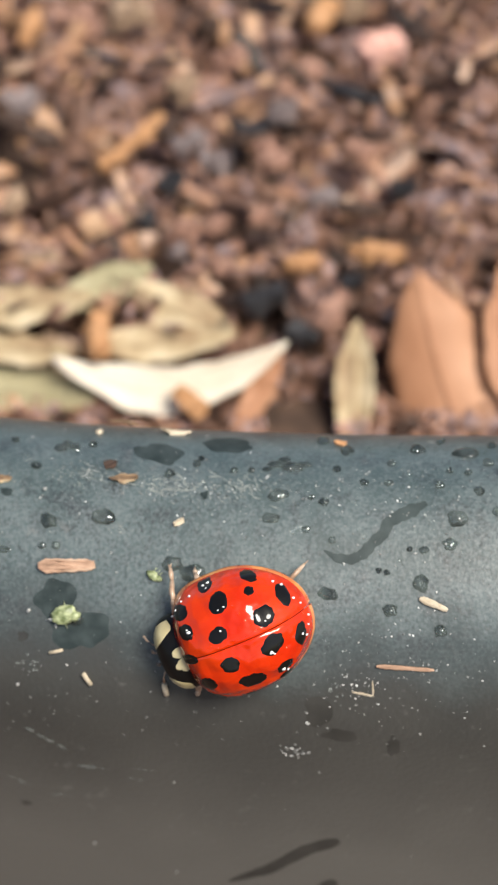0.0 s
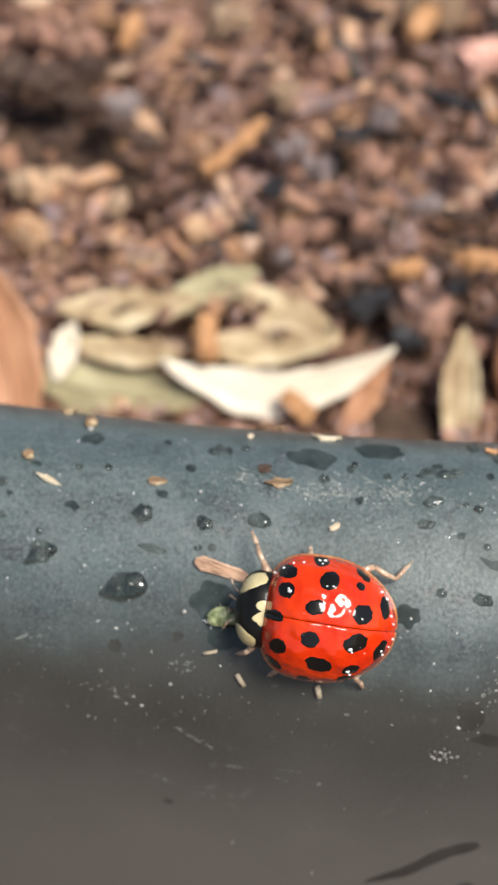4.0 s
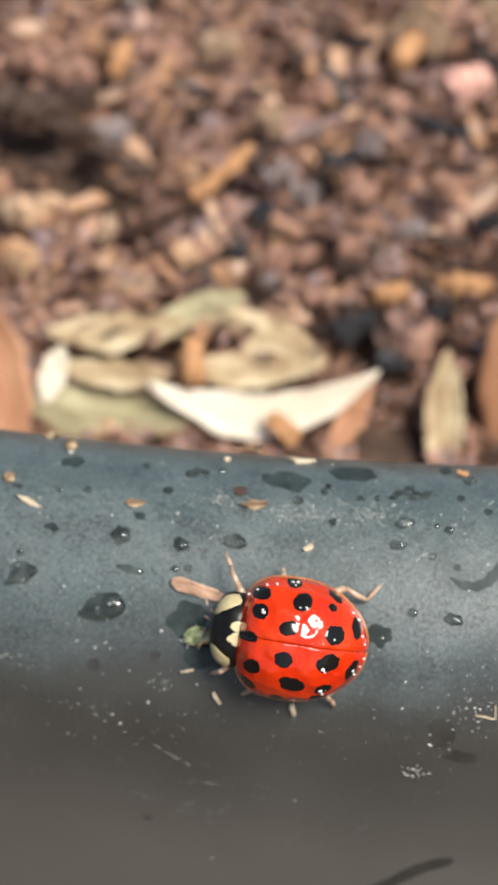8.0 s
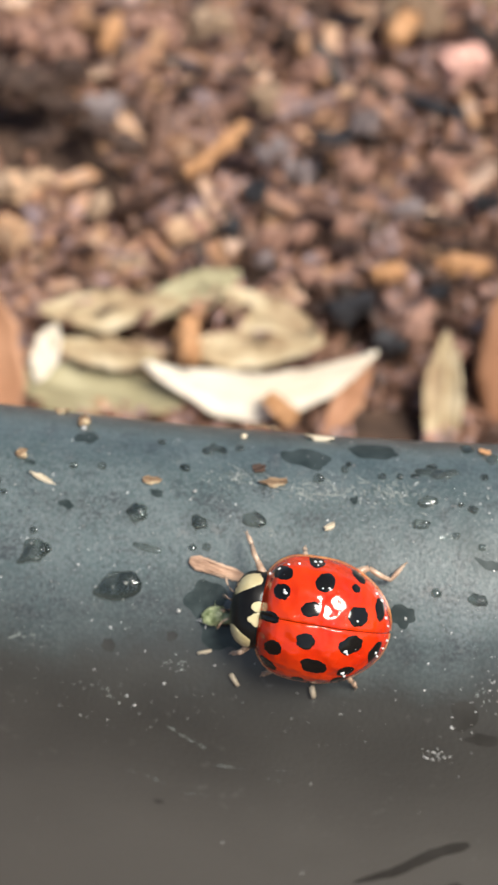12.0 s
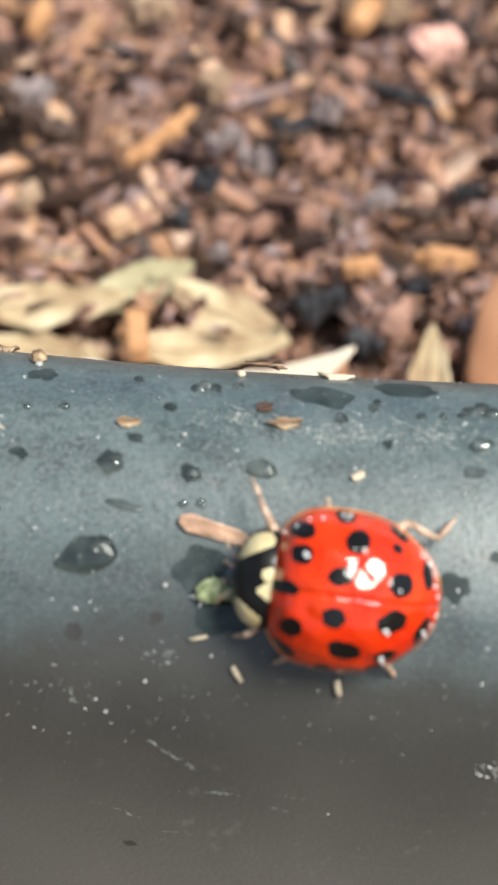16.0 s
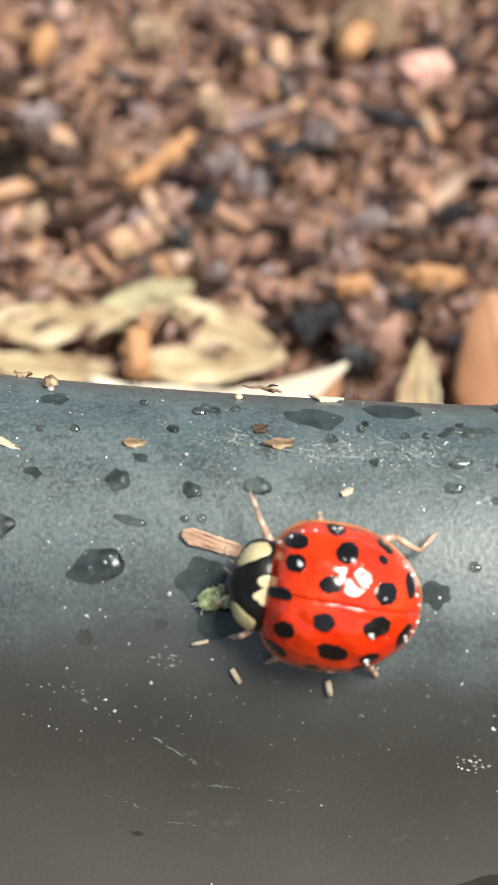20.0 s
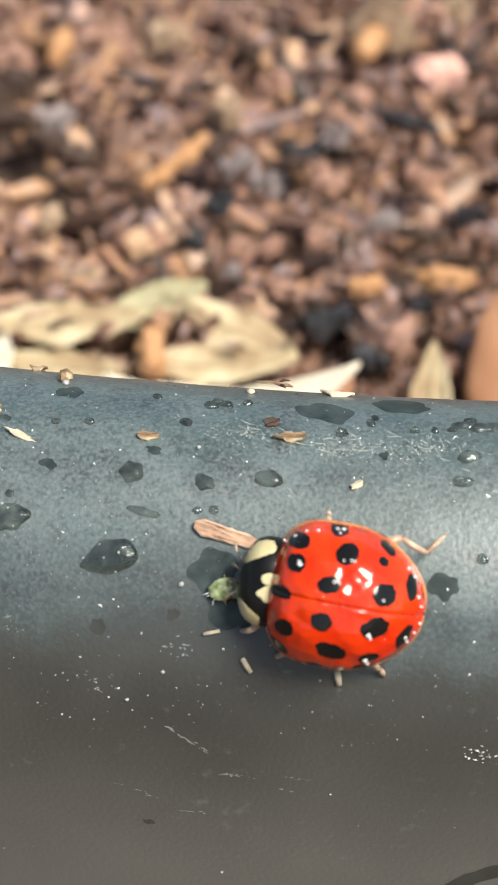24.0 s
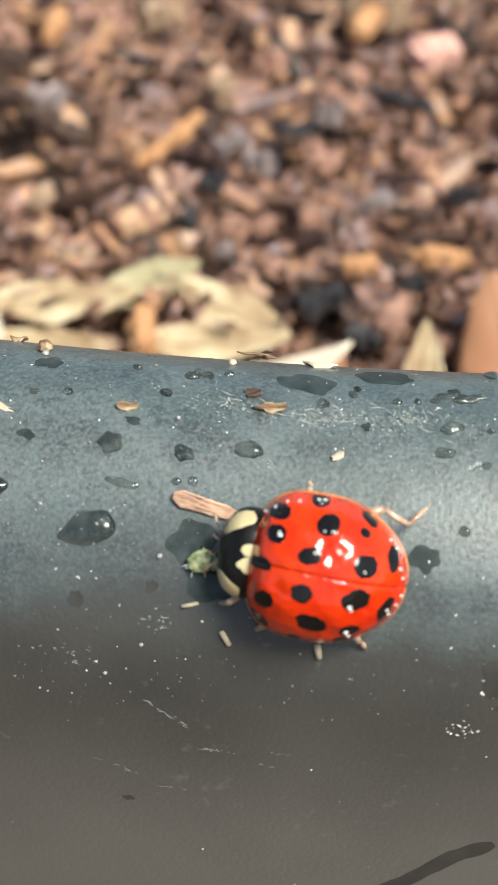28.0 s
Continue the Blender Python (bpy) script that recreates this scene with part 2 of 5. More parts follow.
# lilac cast of mirrored sky mixed into the bark's grey
M_BARK_GREY = material("grey_bark", [(0.36, (0.16, 0.122, 0.118)), (0.7, (0.29, 0.235, 0.228))], scale=750, rough=0.75, bump=0.6, fine=2000)
M_LEAF_GREY = material("grey_green_dry_leaf", [(0.3, (0.27, 0.235, 0.13)), (0.7, (0.44, 0.39, 0.25))], scale=200, rough=0.65, bump=0.3, fine=1500)
M_CHIP = material("brown_wood_fleck", [(0.32, (0.24, 0.14, 0.09)), (0.5, (0.44, 0.27, 0.18)), (0.68, (0.62, 0.44, 0.32))], scale=2600, rough=0.75, bump=0.7, fine=6000, depth=0.00005, stretch=(0.3, 1, 1))
M_FLAKE = material("tan_wood_flake", [(0.32, (0.06, 0.038, 0.024)), (0.5, (0.24, 0.15, 0.085)), (0.68, (0.52, 0.41, 0.26))], scale=2600, rough=0.75, bump=0.7, fine=6000, depth=0.00005, stretch=(0.3, 1, 1))
M_STRAW = material("pale_straw_fleck", [(0.3, (0.40, 0.325, 0.225)), (0.7, (0.62, 0.53, 0.40))], scale=2500, rough=0.7, bump=0.5, fine=8000, depth=0.00003)
M_SPECK = material("white_grit_and_glints", [(0.0, (0.10, 0.10, 0.095)), (0.6, (0.34, 0.335, 0.32)), (1.0, (0.80, 0.79, 0.76))], scale=3000, rough=0.35, bump=0.3, depth=0.00002, source="island")
M_SCUFF = material("scuffed_plastic", [(0.3, (0.12, 0.135, 0.125)), (0.7, (0.32, 0.34, 0.315))], scale=3000, rough=0.6, bump=0.3, depth=0.00002)
# white for the painted glints on the shell and for the aphid's wisps
M_WHITE = material("white_glint_and_wisp", [(0.3, (0.62, 0.61, 0.60)), (0.7, (0.85, 0.84, 0.83))], scale=3000, rough=0.2, rough_var=0.05, bump=0.2, depth=0.00001, coat=0.6)
M_GREEN = material("green_fluff", [(0.34, (0.11, 0.14, 0.055)), (0.66, (0.44, 0.48, 0.27))], scale=3600, rough=0.4, bump=0.9, depth=0.00003)


# ---- mesh helpers ----
def mesh_of(name, verts, faces, mat, smooth=True):
    me = bpy.data.meshes.new(name)
    me.from_pydata([tuple(c * MM for c in v) for v in verts], [], faces)
    me.materials.append(mat)
    if smooth:
        me.shade_smooth()
    me.update()
    return me


def part(name, geo, mat, parent=None, label="", smooth=True):
    """One mesh object from (vertices in millimetres, faces), under a thing or a part."""
    ob = new(name, mesh_of(name, geo[0], geo[1], mat, smooth))
    ob.parent = parent
    if label:
        ob["label"] = label
    return ob


def tube(points, radii, sides=8):
    """A tapered round limb through points."""
    verts, faces = [], []
    pts = [Vector(p) for p in points]
    for i, p in enumerate(pts):
        d = (pts[min(i + 1, len(pts) - 1)] - pts[max(i - 1, 0)]).normalized()
        a = d.orthogonal().normalized()
        b = d.cross(a)
        for k in range(sides):
            w = 2 * math.pi * k / sides
            verts.append(tuple(p + radii[i] * (math.cos(w) * a + math.sin(w) * b)))
    for i in range(len(pts) - 1):
        for k in range(sides):
            n = (k + 1) % sides
            faces.append((i * sides + k, i * sides + n, (i + 1) * sides + n, (i + 1) * sides + k))
    faces.append(tuple(range(sides))[::-1])
    faces.append(tuple((len(pts) - 1) * sides + k for k in range(sides)))
    return verts, faces


def lump(rx, ry, rz, rng, rough=0.18, rings=5, sides=9, flat=0.0):
    """An irregular rounded grain; flat cuts its underside."""
    verts, faces = [(0, 0, rz)], []
    for i in range(1, rings):
        th = math.pi * i / rings
        for k in range(sides):
            w = 2 * math.pi * k / sides
            j = 1 + rough * rng.uniform(-1, 1)
            z = rz * math.cos(th) * j
            verts.append((rx * math.sin(th) * math.cos(w) * j, ry * math.sin(th) * math.sin(w) * j, max(z, -rz * (1 - flat))))
    verts.append((0, 0, -rz * (1 - flat)))
    for k in range(sides):
        faces.append((0, 1 + k, 1 + (k + 1) % sides))
    for i in range(rings - 2):
        for k in range(sides):
            a, b = 1 + i * sides + k, 1 + i * sides + (k + 1) % sides
            faces.append((a, a + sides, b + sides, b))
    last = len(verts) - 1
    base = 1 + (rings - 2) * sides
    for k in range(sides):
        faces.append((base + k, last, base + (k + 1) % sides))
    return verts, faces


def shard(length, width, thick, rng, cuts=5, rough=0.2, taper=0.5):
    """A split wood flake: a rough-edged slab that narrows to its ends."""
    verts, faces = [], []
    for i in range(cuts):
        u = i / (cuts - 1)
        w = width * (taper + (1 - taper) * math.sin(math.pi * (0.12 + 0.76 * u))) * (1 + rough * rng.uniform(-1, 1))
        x, dz = length * (u - 0.5) * (1 + 0.04 * rng.uniform(-1, 1)), thick * 0.4 * rng.uniform(-1, 1)
        for y, z in ((-w, 0), (-w * 0.7, thick), (w * 0.6, thick * rng.uniform(0.7, 1.1)), (w, 0)):
            verts.append((x, y * 0.5 * (1 + rough * 0.5 * rng.uniform(-1, 1)), z + dz))
    for i in range(cuts - 1):
        for k in range(4):
            a, b = i * 4 + k, i * 4 + (k + 1) % 4
            faces.append((a, a + 4, b + 4, b))
    faces.append((0, 1, 2, 3))
    faces.append(tuple(4 * (cuts - 1) + k for k in (3, 2, 1, 0)))
    return verts, faces


# ---- the edging: a thick plastic strip with a rounded top ----
def run_offset(x):
    """How far the strip bends away, at x along it."""
    if x < -30:
        return 3.072 - 0.192 * (x + 30)
    return 0.003 * (x - 2) ** 2 if x < 2 else 0.0


FRONT = []
for i in range(81):
    w = math.pi / 2 * i / 80
    FRONT.append((5 - 7.4 * math.sin(w) ** 1.25, -7 + 7 * math.cos(w) ** 1.25 if i < 80 else -7.0))
FRONT += [(-2.4, -7 - 0.25 * k) for k in range(1, 25)] + [(-2.4, -13 - 1.0 * k) for k in range(1, 26)]
for _ in range(160):
    FRONT = [p if i < 48 or i > len(FRONT) - 3 else tuple(0.25 * a + 0.5 * b + 0.25 * c for a, b, c in zip(FRONT[i - 1], p, FRONT[i + 1])) for i, p in enumerate(FRONT)]
BACK = [(5 + 6.8 * math.sin(math.pi / 2 * i / 24), -7 + 7 * math.cos(math.pi / 2 * i / 24)) for i in range(25)] + [(11.8, -14), (11.8, -38)]


def lengths_of(line):
    out = [0.0]
    for a, b in zip(line, line[1:]):
        out.append(out[-1] + math.dist(a, b))
    return out


FRONT_S, BACK_S = lengths_of(FRONT), lengths_of(BACK)


def on_strip(x, s, h=0.0):
    """The point at x along the strip and s millimetres down its front from the crest (negative: down its back), h above the surface."""
    line, table, q = (FRONT, FRONT_S, s) if s >= 0 else (BACK, BACK_S, -s)
    k = 0
    while k < len(table) - 2 and table[k + 1] < q:
        k += 1
    u = (q - table[k]) / (table[k + 1] - table[k])
    y, z = (line[k][n] + u * (line[k + 1][n] - line[k][n]) for n in (0, 1))
    t = Vector((0, line[k + 1][0] - line[k][0], line[k + 1][1] - line[k][1])).normalized()
    n = Vector((0, t.z, -t.y)) if s >= 0 else Vector((0, -t.z, t.y))
    if n.z < -0.01 or (abs(n.z) < 0.01 and (n.y > 0) == (s >= 0)):
        n = -n
    return Vector((x, y + run_offset(x), z)) + h * n, n


def strip_pose(x, s, turn=0.0, h=0.0, tilt=0.0):
    """A pose on the strip: local z out of the surface, local x along the strip turned by degrees."""
    p, n = on_strip(x, s, h)
    slope = (run_offset(x + 0.5) - run_offset(x - 0.5))
    a = Vector((1, slope, 0))
    a = (a - n * a.dot(n)).normalized()
    b = n.cross(a)
    m = Matrix((a, b, n)).transposed().to_4x4()
    m.translation = p * MM
    return m @ pose(0, 0, 0, 0, tilt, turn)


def patch(x, s, rx, rs, h, rng, rings=4, sides=18, rough=0.2, dome=0.0, turn=0.0, tail=0.0, ease=4):
    """A blot or a drop that follows the strip, in millimetres; dome raises its middle."""
    verts, faces = [on_strip(x, s, h + dome)[0]], []
    wob = [1 + rough * rng.uniform(-1, 1) for _ in range(sides)]
    for _ in range(ease if sides > 20 else 1):
        wob = [(wob[k - 1] + 2 * wob[k] + wob[(k + 1) % sides]) / 4 for k in range(sides)]
    ct, st = math.cos(radians(turn)), math.sin(radians(turn))
    for i in range(1, rings + 1):
        r = i / rings
        for k in range(sides):
            w = 2 * math.pi * k / sides
            px, ps = rx * r * wob[k] * math.cos(w), rs * r * wob[k] * math.sin(w)
            if tail and px < 0:
                px, ps = px * (1 + tail * abs(math.cos(w)) ** 3), ps * (1 - 0.35 * abs(math.cos(w)))
            verts.append(on_strip(x + px * ct - ps * st, s + px * st + ps * ct, h + dome * (1 - r * r) ** 0.6)[0])
    for k in range(sides):
        faces.append((0, 1 + (k + 1) % sides, 1 + k))
    for i in range(rings - 1):
        for k in range(sides):
            a, b = 1 + i * sides + k, 1 + i * sides + (k + 1) % sides
            faces.append((a, b, b + sides, a + sides))
    return [tuple(v) for v in verts], faces


def build_edging():
    xs = [-1500, -700, -300, -200, -120, -80, -60, -50, -45] + [-40 + 0.8 * k for k in range(76)] + [24, 30, 45, 60, 90, 150, 300, 700, 1500]
    line = [(y, z) for y, z in reversed(FRONT)] + BACK[1:]
    verts, faces = [], []
    for x in xs:
        for y, z in line:
            p = (x, y + run_offset(x), z)
            verts.append(p)
    n = len(line)
    for i in range(len(xs) - 1):
        for k in range(n - 1):
            a = i * n + k
            faces.append((a, a + n, a + n + 1, a + 1))
        faces.append((i * n + n - 1, (i + 1) * n + n - 1, (i + 1) * n, i * n))
    faces.append(tuple(range(n)))
    faces.append(tuple((len(xs) - 1) * n + k for k in reversed(range(n))))
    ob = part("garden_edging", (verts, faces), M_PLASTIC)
    return tagged(ob, "dark grey plastic garden edging, rounded on top, wet and dusty", "edging")


edging = build_edging()


# ---- the ground and its mulch ----
def ground_z(x, y):
    """Height of the soil, in millimetres."""
    far = -30.5 + 0.10 * (min(max(y, 12), 130) - 42)
    near = -34.0
    base = far if y > 6 else near
    return base + 1.2 * noise.noise(Vector((x * 0.05, y * 0.05, 3.0)))


def build_ground():
    far = [300, 700, 2000, 8000, 40000]
    xs = [-v for v in reversed(far)] + [-160 + 8 * k for k in range(41)] + far
    ys = [-v for v in reversed(far)] + [-160 + 8 * k for k in range(43)] + far
    verts = [(x, y, ground_z(x, y)) for x in xs for y in ys]
    n = len(ys)
    faces = [(i * n + k, (i + 1) * n + k, (i + 1) * n + k + 1, i * n + k + 1) for i in range(len(xs) - 1) for k in range(n - 1)]
    ob = part("ground", (verts, faces), M_SOIL)
    return tagged(ob, "dark damp garden soil under bark mulch", "ground", kind="structure")


build_ground()


# x, y, radius and depth of the dark gaps in the mulch
HOLLOWS = [(-8.2, 46.9, 2.2, 4.5), (-35.0, 68.7, 3.6, 7.0), (-31.9, 66.1, 3.0, 6.5), (-28.3, 62.8, 2.4, 5.5), (-12.9, 73.0, 1.8, 4.8), (-10.7, 62.6, 2.4, 5.5), (-6.4, 59.5, 1.7, 4.8), (-16.2, 53.8, 1.6, 4.8), (-7.2, 77.9, 1.6, 4.8), (-4.2, 74.4, 1.4, 4.8), (-12.3, 67.3, 1.1, 4.8), (-22.8, 79.2, 1.4, 4.8), (-7.8, 51.9, 1.6, 4.8), (0.5, 69.9, 1.3, 4.8), (-2.8, 65.1, 1.3, 4.8), (-27.6, 77.4, 1.4, 4.8), (-5.3, 39.0, 2.4, 5.0), (-2.1, 55.7, 1.8, 4.5), (-15.4, 59.1, 1.8, 4.5), (-16.6, 53.1, 1.8, 4.0)]


def build_mulch(crumbs=105000, slivers=1700):
    """Crumbs of bark, and longer split slivers strewn over them, with hollows between."""
    rng = np.random.default_rng(4)
    box = np.array([(sx, sy, sz) for sx in (-1, 1) for sy in (-1, 1) for sz in (-1, 1)], float)
    quads = np.array([(0, 1, 3, 2), (4, 6, 7, 5), (0, 4, 5, 1), (2, 3, 7, 6), (0, 2, 6, 4), (1, 5, 7, 3)])
    heaps = {"bark_mulch": ([], []), "bark_slivers": ([], [])}

    def piece(name, x, y, z, dims, turn):
        verts, faces = heaps[name]
        shape = box * dims * (1 + 0.5 * rng.uniform(-1, 1, (8, 3)))
        faces.append(quads + 8 * len(verts))
        verts.append(shape @ np.array(Euler(turn).to_matrix()).T + (x, y, z))

    for i in range(crumbs + slivers):
        x, y = rng.uniform(-58, 36), rng.uniform(13, 112)
        name = "bark_slivers" if i >= crumbs else "bark_mulch"
        if i >= crumbs:
            size = 0.50 * math.exp(rng.normal(0.0, 0.35))
            dims = np.array([size * rng.uniform(1.6, 4.2), size * rng.uniform(0.6, 1.2), size * rng.uniform(0.2, 0.5)])
        else:
            size = 0.15 * math.exp(rng.normal(0.0, 0.45))
            dims = np.array([size * rng.uniform(0.9, 2.4), size * rng.uniform(0.6, 1.1), size * rng.uniform(0.3, 0.8)])
        if i >= crumbs and -4 < x < 9 and 40 < y < 54:
            continue
        near = y < 46
        if near:
            dims = dims * min(1, 0.8 / dims[0])
            if math.hypot(x + 5.3, y - 39.0) < 2.8:
                continue
        hollow = sum(deep * math.exp(-((x - hx) ** 2 + (y - hy) ** 2) / (r * r)) for hx, hy, r, deep in HOLLOWS)
        heap = -hollow + 3.2 * noise.noise(Vector((x * 0.25, y * 0.2, 8.0))) + 0.9 * noise.noise(Vector((x * 0.7, y * 0.6, 2.0)))
        z = ground_z(x, y) + (rng.uniform(0.1, 1.5) if near else rng.uniform(1.8, 3.6) + heap if i >= crumbs else rng.uniform(0.4, 2.8) + heap)
        lie = 0.35 if i >= crumbs else 0.5
        piece(name, x, y, z, dims, (rng.normal(0, lie), rng.normal(0, lie), rng.uniform(0, 6.3)))
    for _ in range(14):
        piece("bark_mulch", rng.uniform(-28, -9), rng.uniform(43, 50), rng.uniform(-26.0, -24.9), 0.34 * np.array([rng.uniform(0.8, 2.2), rng.uniform(0.6, 1.1), rng.uniform(0.3, 0.6)]),
              (rng.normal(0, 0.5), rng.normal(0, 0.5), rng.uniform(0, 6.3)))
    for name, mat, label in (("bark_mulch", M_BARK, "loose bed of small brown and grey bark crumbs"), ("bark_slivers", M_SLIVER, "thin split slivers of brown bark strewn over mulch")):
        verts, faces = heaps[name]
        ob = part(name, ([tuple(v) for v in np.concatenate(verts)], [tuple(int(k) for k in q) for q in np.concatenate(faces)]), mat, smooth=False)
        tagged(ob, label, "mulch", kind="stuff")


build_mulch()


def bark_piece(x, y, length, width, thick, turn, mat, label, lift=4.0, tilt=0.0, seed=1, name="bark_chip"):
    rng = random.Random(seed)
    ob = part(name, shard(length, width, thick, rng, cuts=8, rough=0.42, taper=0.5), mat, smooth=False)
    ob.matrix_world = pose(x * MM, y * MM, (ground_z(x, y) + lift) * MM, tilt, 0, turn)
    return tagged(ob, label, "bark chip", "larger chips in the mulch")


def dry_leaf(x, y, z, length, width, lean, turn, curl, bend, mat, label, seed=1):
    """A curled dry leaf: a pointed blade with a midrib, curled across its width and bent in its plane; it leans by degrees from the ground."""
    rng = random.Random(seed)
    rows, cols = 24, 11
    top, rib = [], []
    for i in range(rows):
        u = i / (rows - 1)
        half = width * 0.5 * math.sin(math.pi * min(1, 0.02 + 0.97 * u)) ** 0.75 * (1 + 0.18 * noise.noise(Vector((u * 4.5, 0.3, seed * 3.1))))
        for k in range(cols):
            v = 2 * k / (cols - 1) - 1
            rad = half / max(abs(curl), 0.05)
            yv, zv = rad * math.sin(curl * v), rad * (1 - math.cos(curl * v)) * (1 if curl > 0 else -1)
            yv = yv * (1 + 0.25 * noise.noise(Vector((u * 9, v, seed * 1.7)))) + bend * length * (2 * u - 1) ** 2
            zv += 0.04 * length * (2 * u - 1) ** 2 + 0.12 * rng.uniform(-1, 1) * abs(v) + 0.2 * noise.noise(Vector((u * 5, v * 2, seed)))
            top.append((length * (u - 0.5), yv, zv))
            if k == cols // 2:
                rib.append((length * (u - 0.5), yv, zv + 0.05))
    n, faces = len(top), []
    verts = top + [(a, b, c - 0.22) for a, b, c in top]
    for i in range(rows - 1):
        for k in range(cols - 1):
            a = i * cols + k
            faces += [(a, a + cols, a + cols + 1, a + 1), (n + a, n + a + 1, n + a + cols + 1, n + a + cols)]
    edge = [k for k in range(cols)] + [i * cols + cols - 1 for i in range(1, rows)] + [(rows - 1) * cols + k for k in reversed(range(cols - 1))] + [i * cols for i in reversed(range(1, rows - 1))]
    for a, b in zip(edge, edge[1:] + edge[:1]):
        faces.append((a, b, n + b, n + a))
    leaf = tagged(new("dry_leaf"), label, "leaf", "fallen leaves behind the edging")
    part("blade", (verts, faces), mat, leaf)
    part("midrib", tube(rib, [0.16 - 0.10 * i / rows for i in range(rows)], 6), mat, leaf)
    leaf.matrix_world = pose(x * MM, y * MM, z * MM, lean) @ pose(0, 0, 0, 0, 0, turn)
    return leaf


dry_leaf(-13.8, 39.9, -27.9, 15.6, 3.3, 50, 4, 0.40, 0.17, M_LEAF_PALE, "pale cream crescent-shaped dry leaf lying on mulch", 3)
dry_leaf(-25.2, 40.6, -28.9, 12.0, 5.0, 45, -8, -0.7, 0.04, M_LEAF_GREY, "grey-green dry leaf with a curled edge", 4)
dry_leaf(-28.6, 42.0, -26.3, 4.2, 2.0, 48, 72, 0.5, 0.0, M_LEAF_PALE, "pale curled tip of a dry leaf", 11)
dry_leaf(-24.6, 42.2, -26.4, 7.5, 2.2, 40, -6, 0.5, 0.02, M_LEAF_STRAW, "thin tan strip of dry leaf", 12)
dry_leaf(-24.6, 45.6, -25.6, 10.0, 2.9, 26, 4, 0.4, 0.03, M_LEAF_STRAW, "narrow straw-coloured dry leaf strip", 5)
dry_leaf(-19.3, 47.2, -25.3, 7.5, 3.0, 26, 24, 0.4, 0.0, M_LEAF_GREY, "pale greenish straw leaf fragment", 13)
dry_leaf(-13.6, 45.2, -25.9, 8.0, 4.0, 28, -28, -0.5, 0.03, M_LEAF_STRAW, "small pale straw leaf fragment", 6)
dry_leaf(-15.0, 42.9, -26.6, 10.0, 2.6, 28, 2, 0.3, 0.05, M_LEAF_STRAW, "thin ochre strip of dry leaf", 14)
dry_leaf(-8.2, 40.0, -28.3, 6.2, 1.9, 45, 58, 0.5, 0.02, M_LEAF_BROWN, "small brown curled leaf flap", 15)
dry_leaf(-32.6, 41.8, -26.6, 14.0, 5.0, 48, 104, 0.5, 0.03, M_LEAF_BROWN, "orange-brown dry leaf standing in the mulch", 7)
dry_leaf(3.9, 40.4, -27.8, 15.0, 7.4, 48, 108, -0.55, -0.04, M_LEAF_BROWN, "orange-brown dry leaf standing against the edging", 8)
dry_leaf(9.2, 41.8, -26.6, 13.0, 5.4, 48, 97, 0.6, 0.04, M_LEAF_BROWN, "orange-brown dry leaf leaning on another leaf", 9)
dry_leaf(-1.9, 40.0, -28.2, 9.6, 3.0, 48, 88, 0.7, 0.0, M_LEAF_STRAW, "narrow upright straw-coloured leaf blade", 10)

# some DARK and BROWN chips put the shade of gaps into dark colour
BARK = {"PINK": (M_BARK_PINK, "pink-brown weathered bark chip"), "ORANGE": (M_BARK_ORANGE, "orange-brown split bark chip"), "TAN": (M_BARK_TAN, "pale tan weathered bark chip"),
        "PEACH": (M_BARK_PEACH, "pale peach-coloured split bark chip"), "DARK": (M_BARK_DARK, "black chip for bark and for shaded gaps"), "BROWN": (M_BARK_BROWN, "dark brown chip for bark and for shaded gaps"), "LILAC": (M_BARK_GREY, "grey-lilac bark chip, sky sheen put into its colour")}
CHIPS_FAR = [
    (-24.7, 76.3, 4.2, 2.8, -20, "PINK"), (-28.8, 75.6, 4.8, 1.9, 83, "ORANGE"), (-21.0, 77.3, 3.7, 2.8, 26, "TAN"), (-35.7, 75.7, 3.3, 2.6, 13, "PINK"),
    (-15.9, 69.0, 2.7, 1.8, 38, "TAN"), (-8.5, 60.4, 2.9, 1.9, 26, "PINK"), (-2.3, 61.4, 2.5, 1.7, -26, "PINK"), (-32.0, 69.7, 5.4, 3.6, 38, "BROWN"),
    (-10.4, 64.1, 3.4, 2.1, -13, "DARK"), (-3.1, 68.3, 5.7, 1.3, -32, "DARK"), (-5.2, 78.6, 9.0, 2.3, 75, "ORANGE"), (0.4, 81.1, 2.8, 2.8, 38, "TAN"),
    (-19.9, 60.6, 4.6, 1.4, 60, "ORANGE"), (-25.2, 62.5, 2.6, 1.9, -43, "BROWN"), (-14.7, 75.8, 2.7, 2.3, 67, "BROWN"),
]
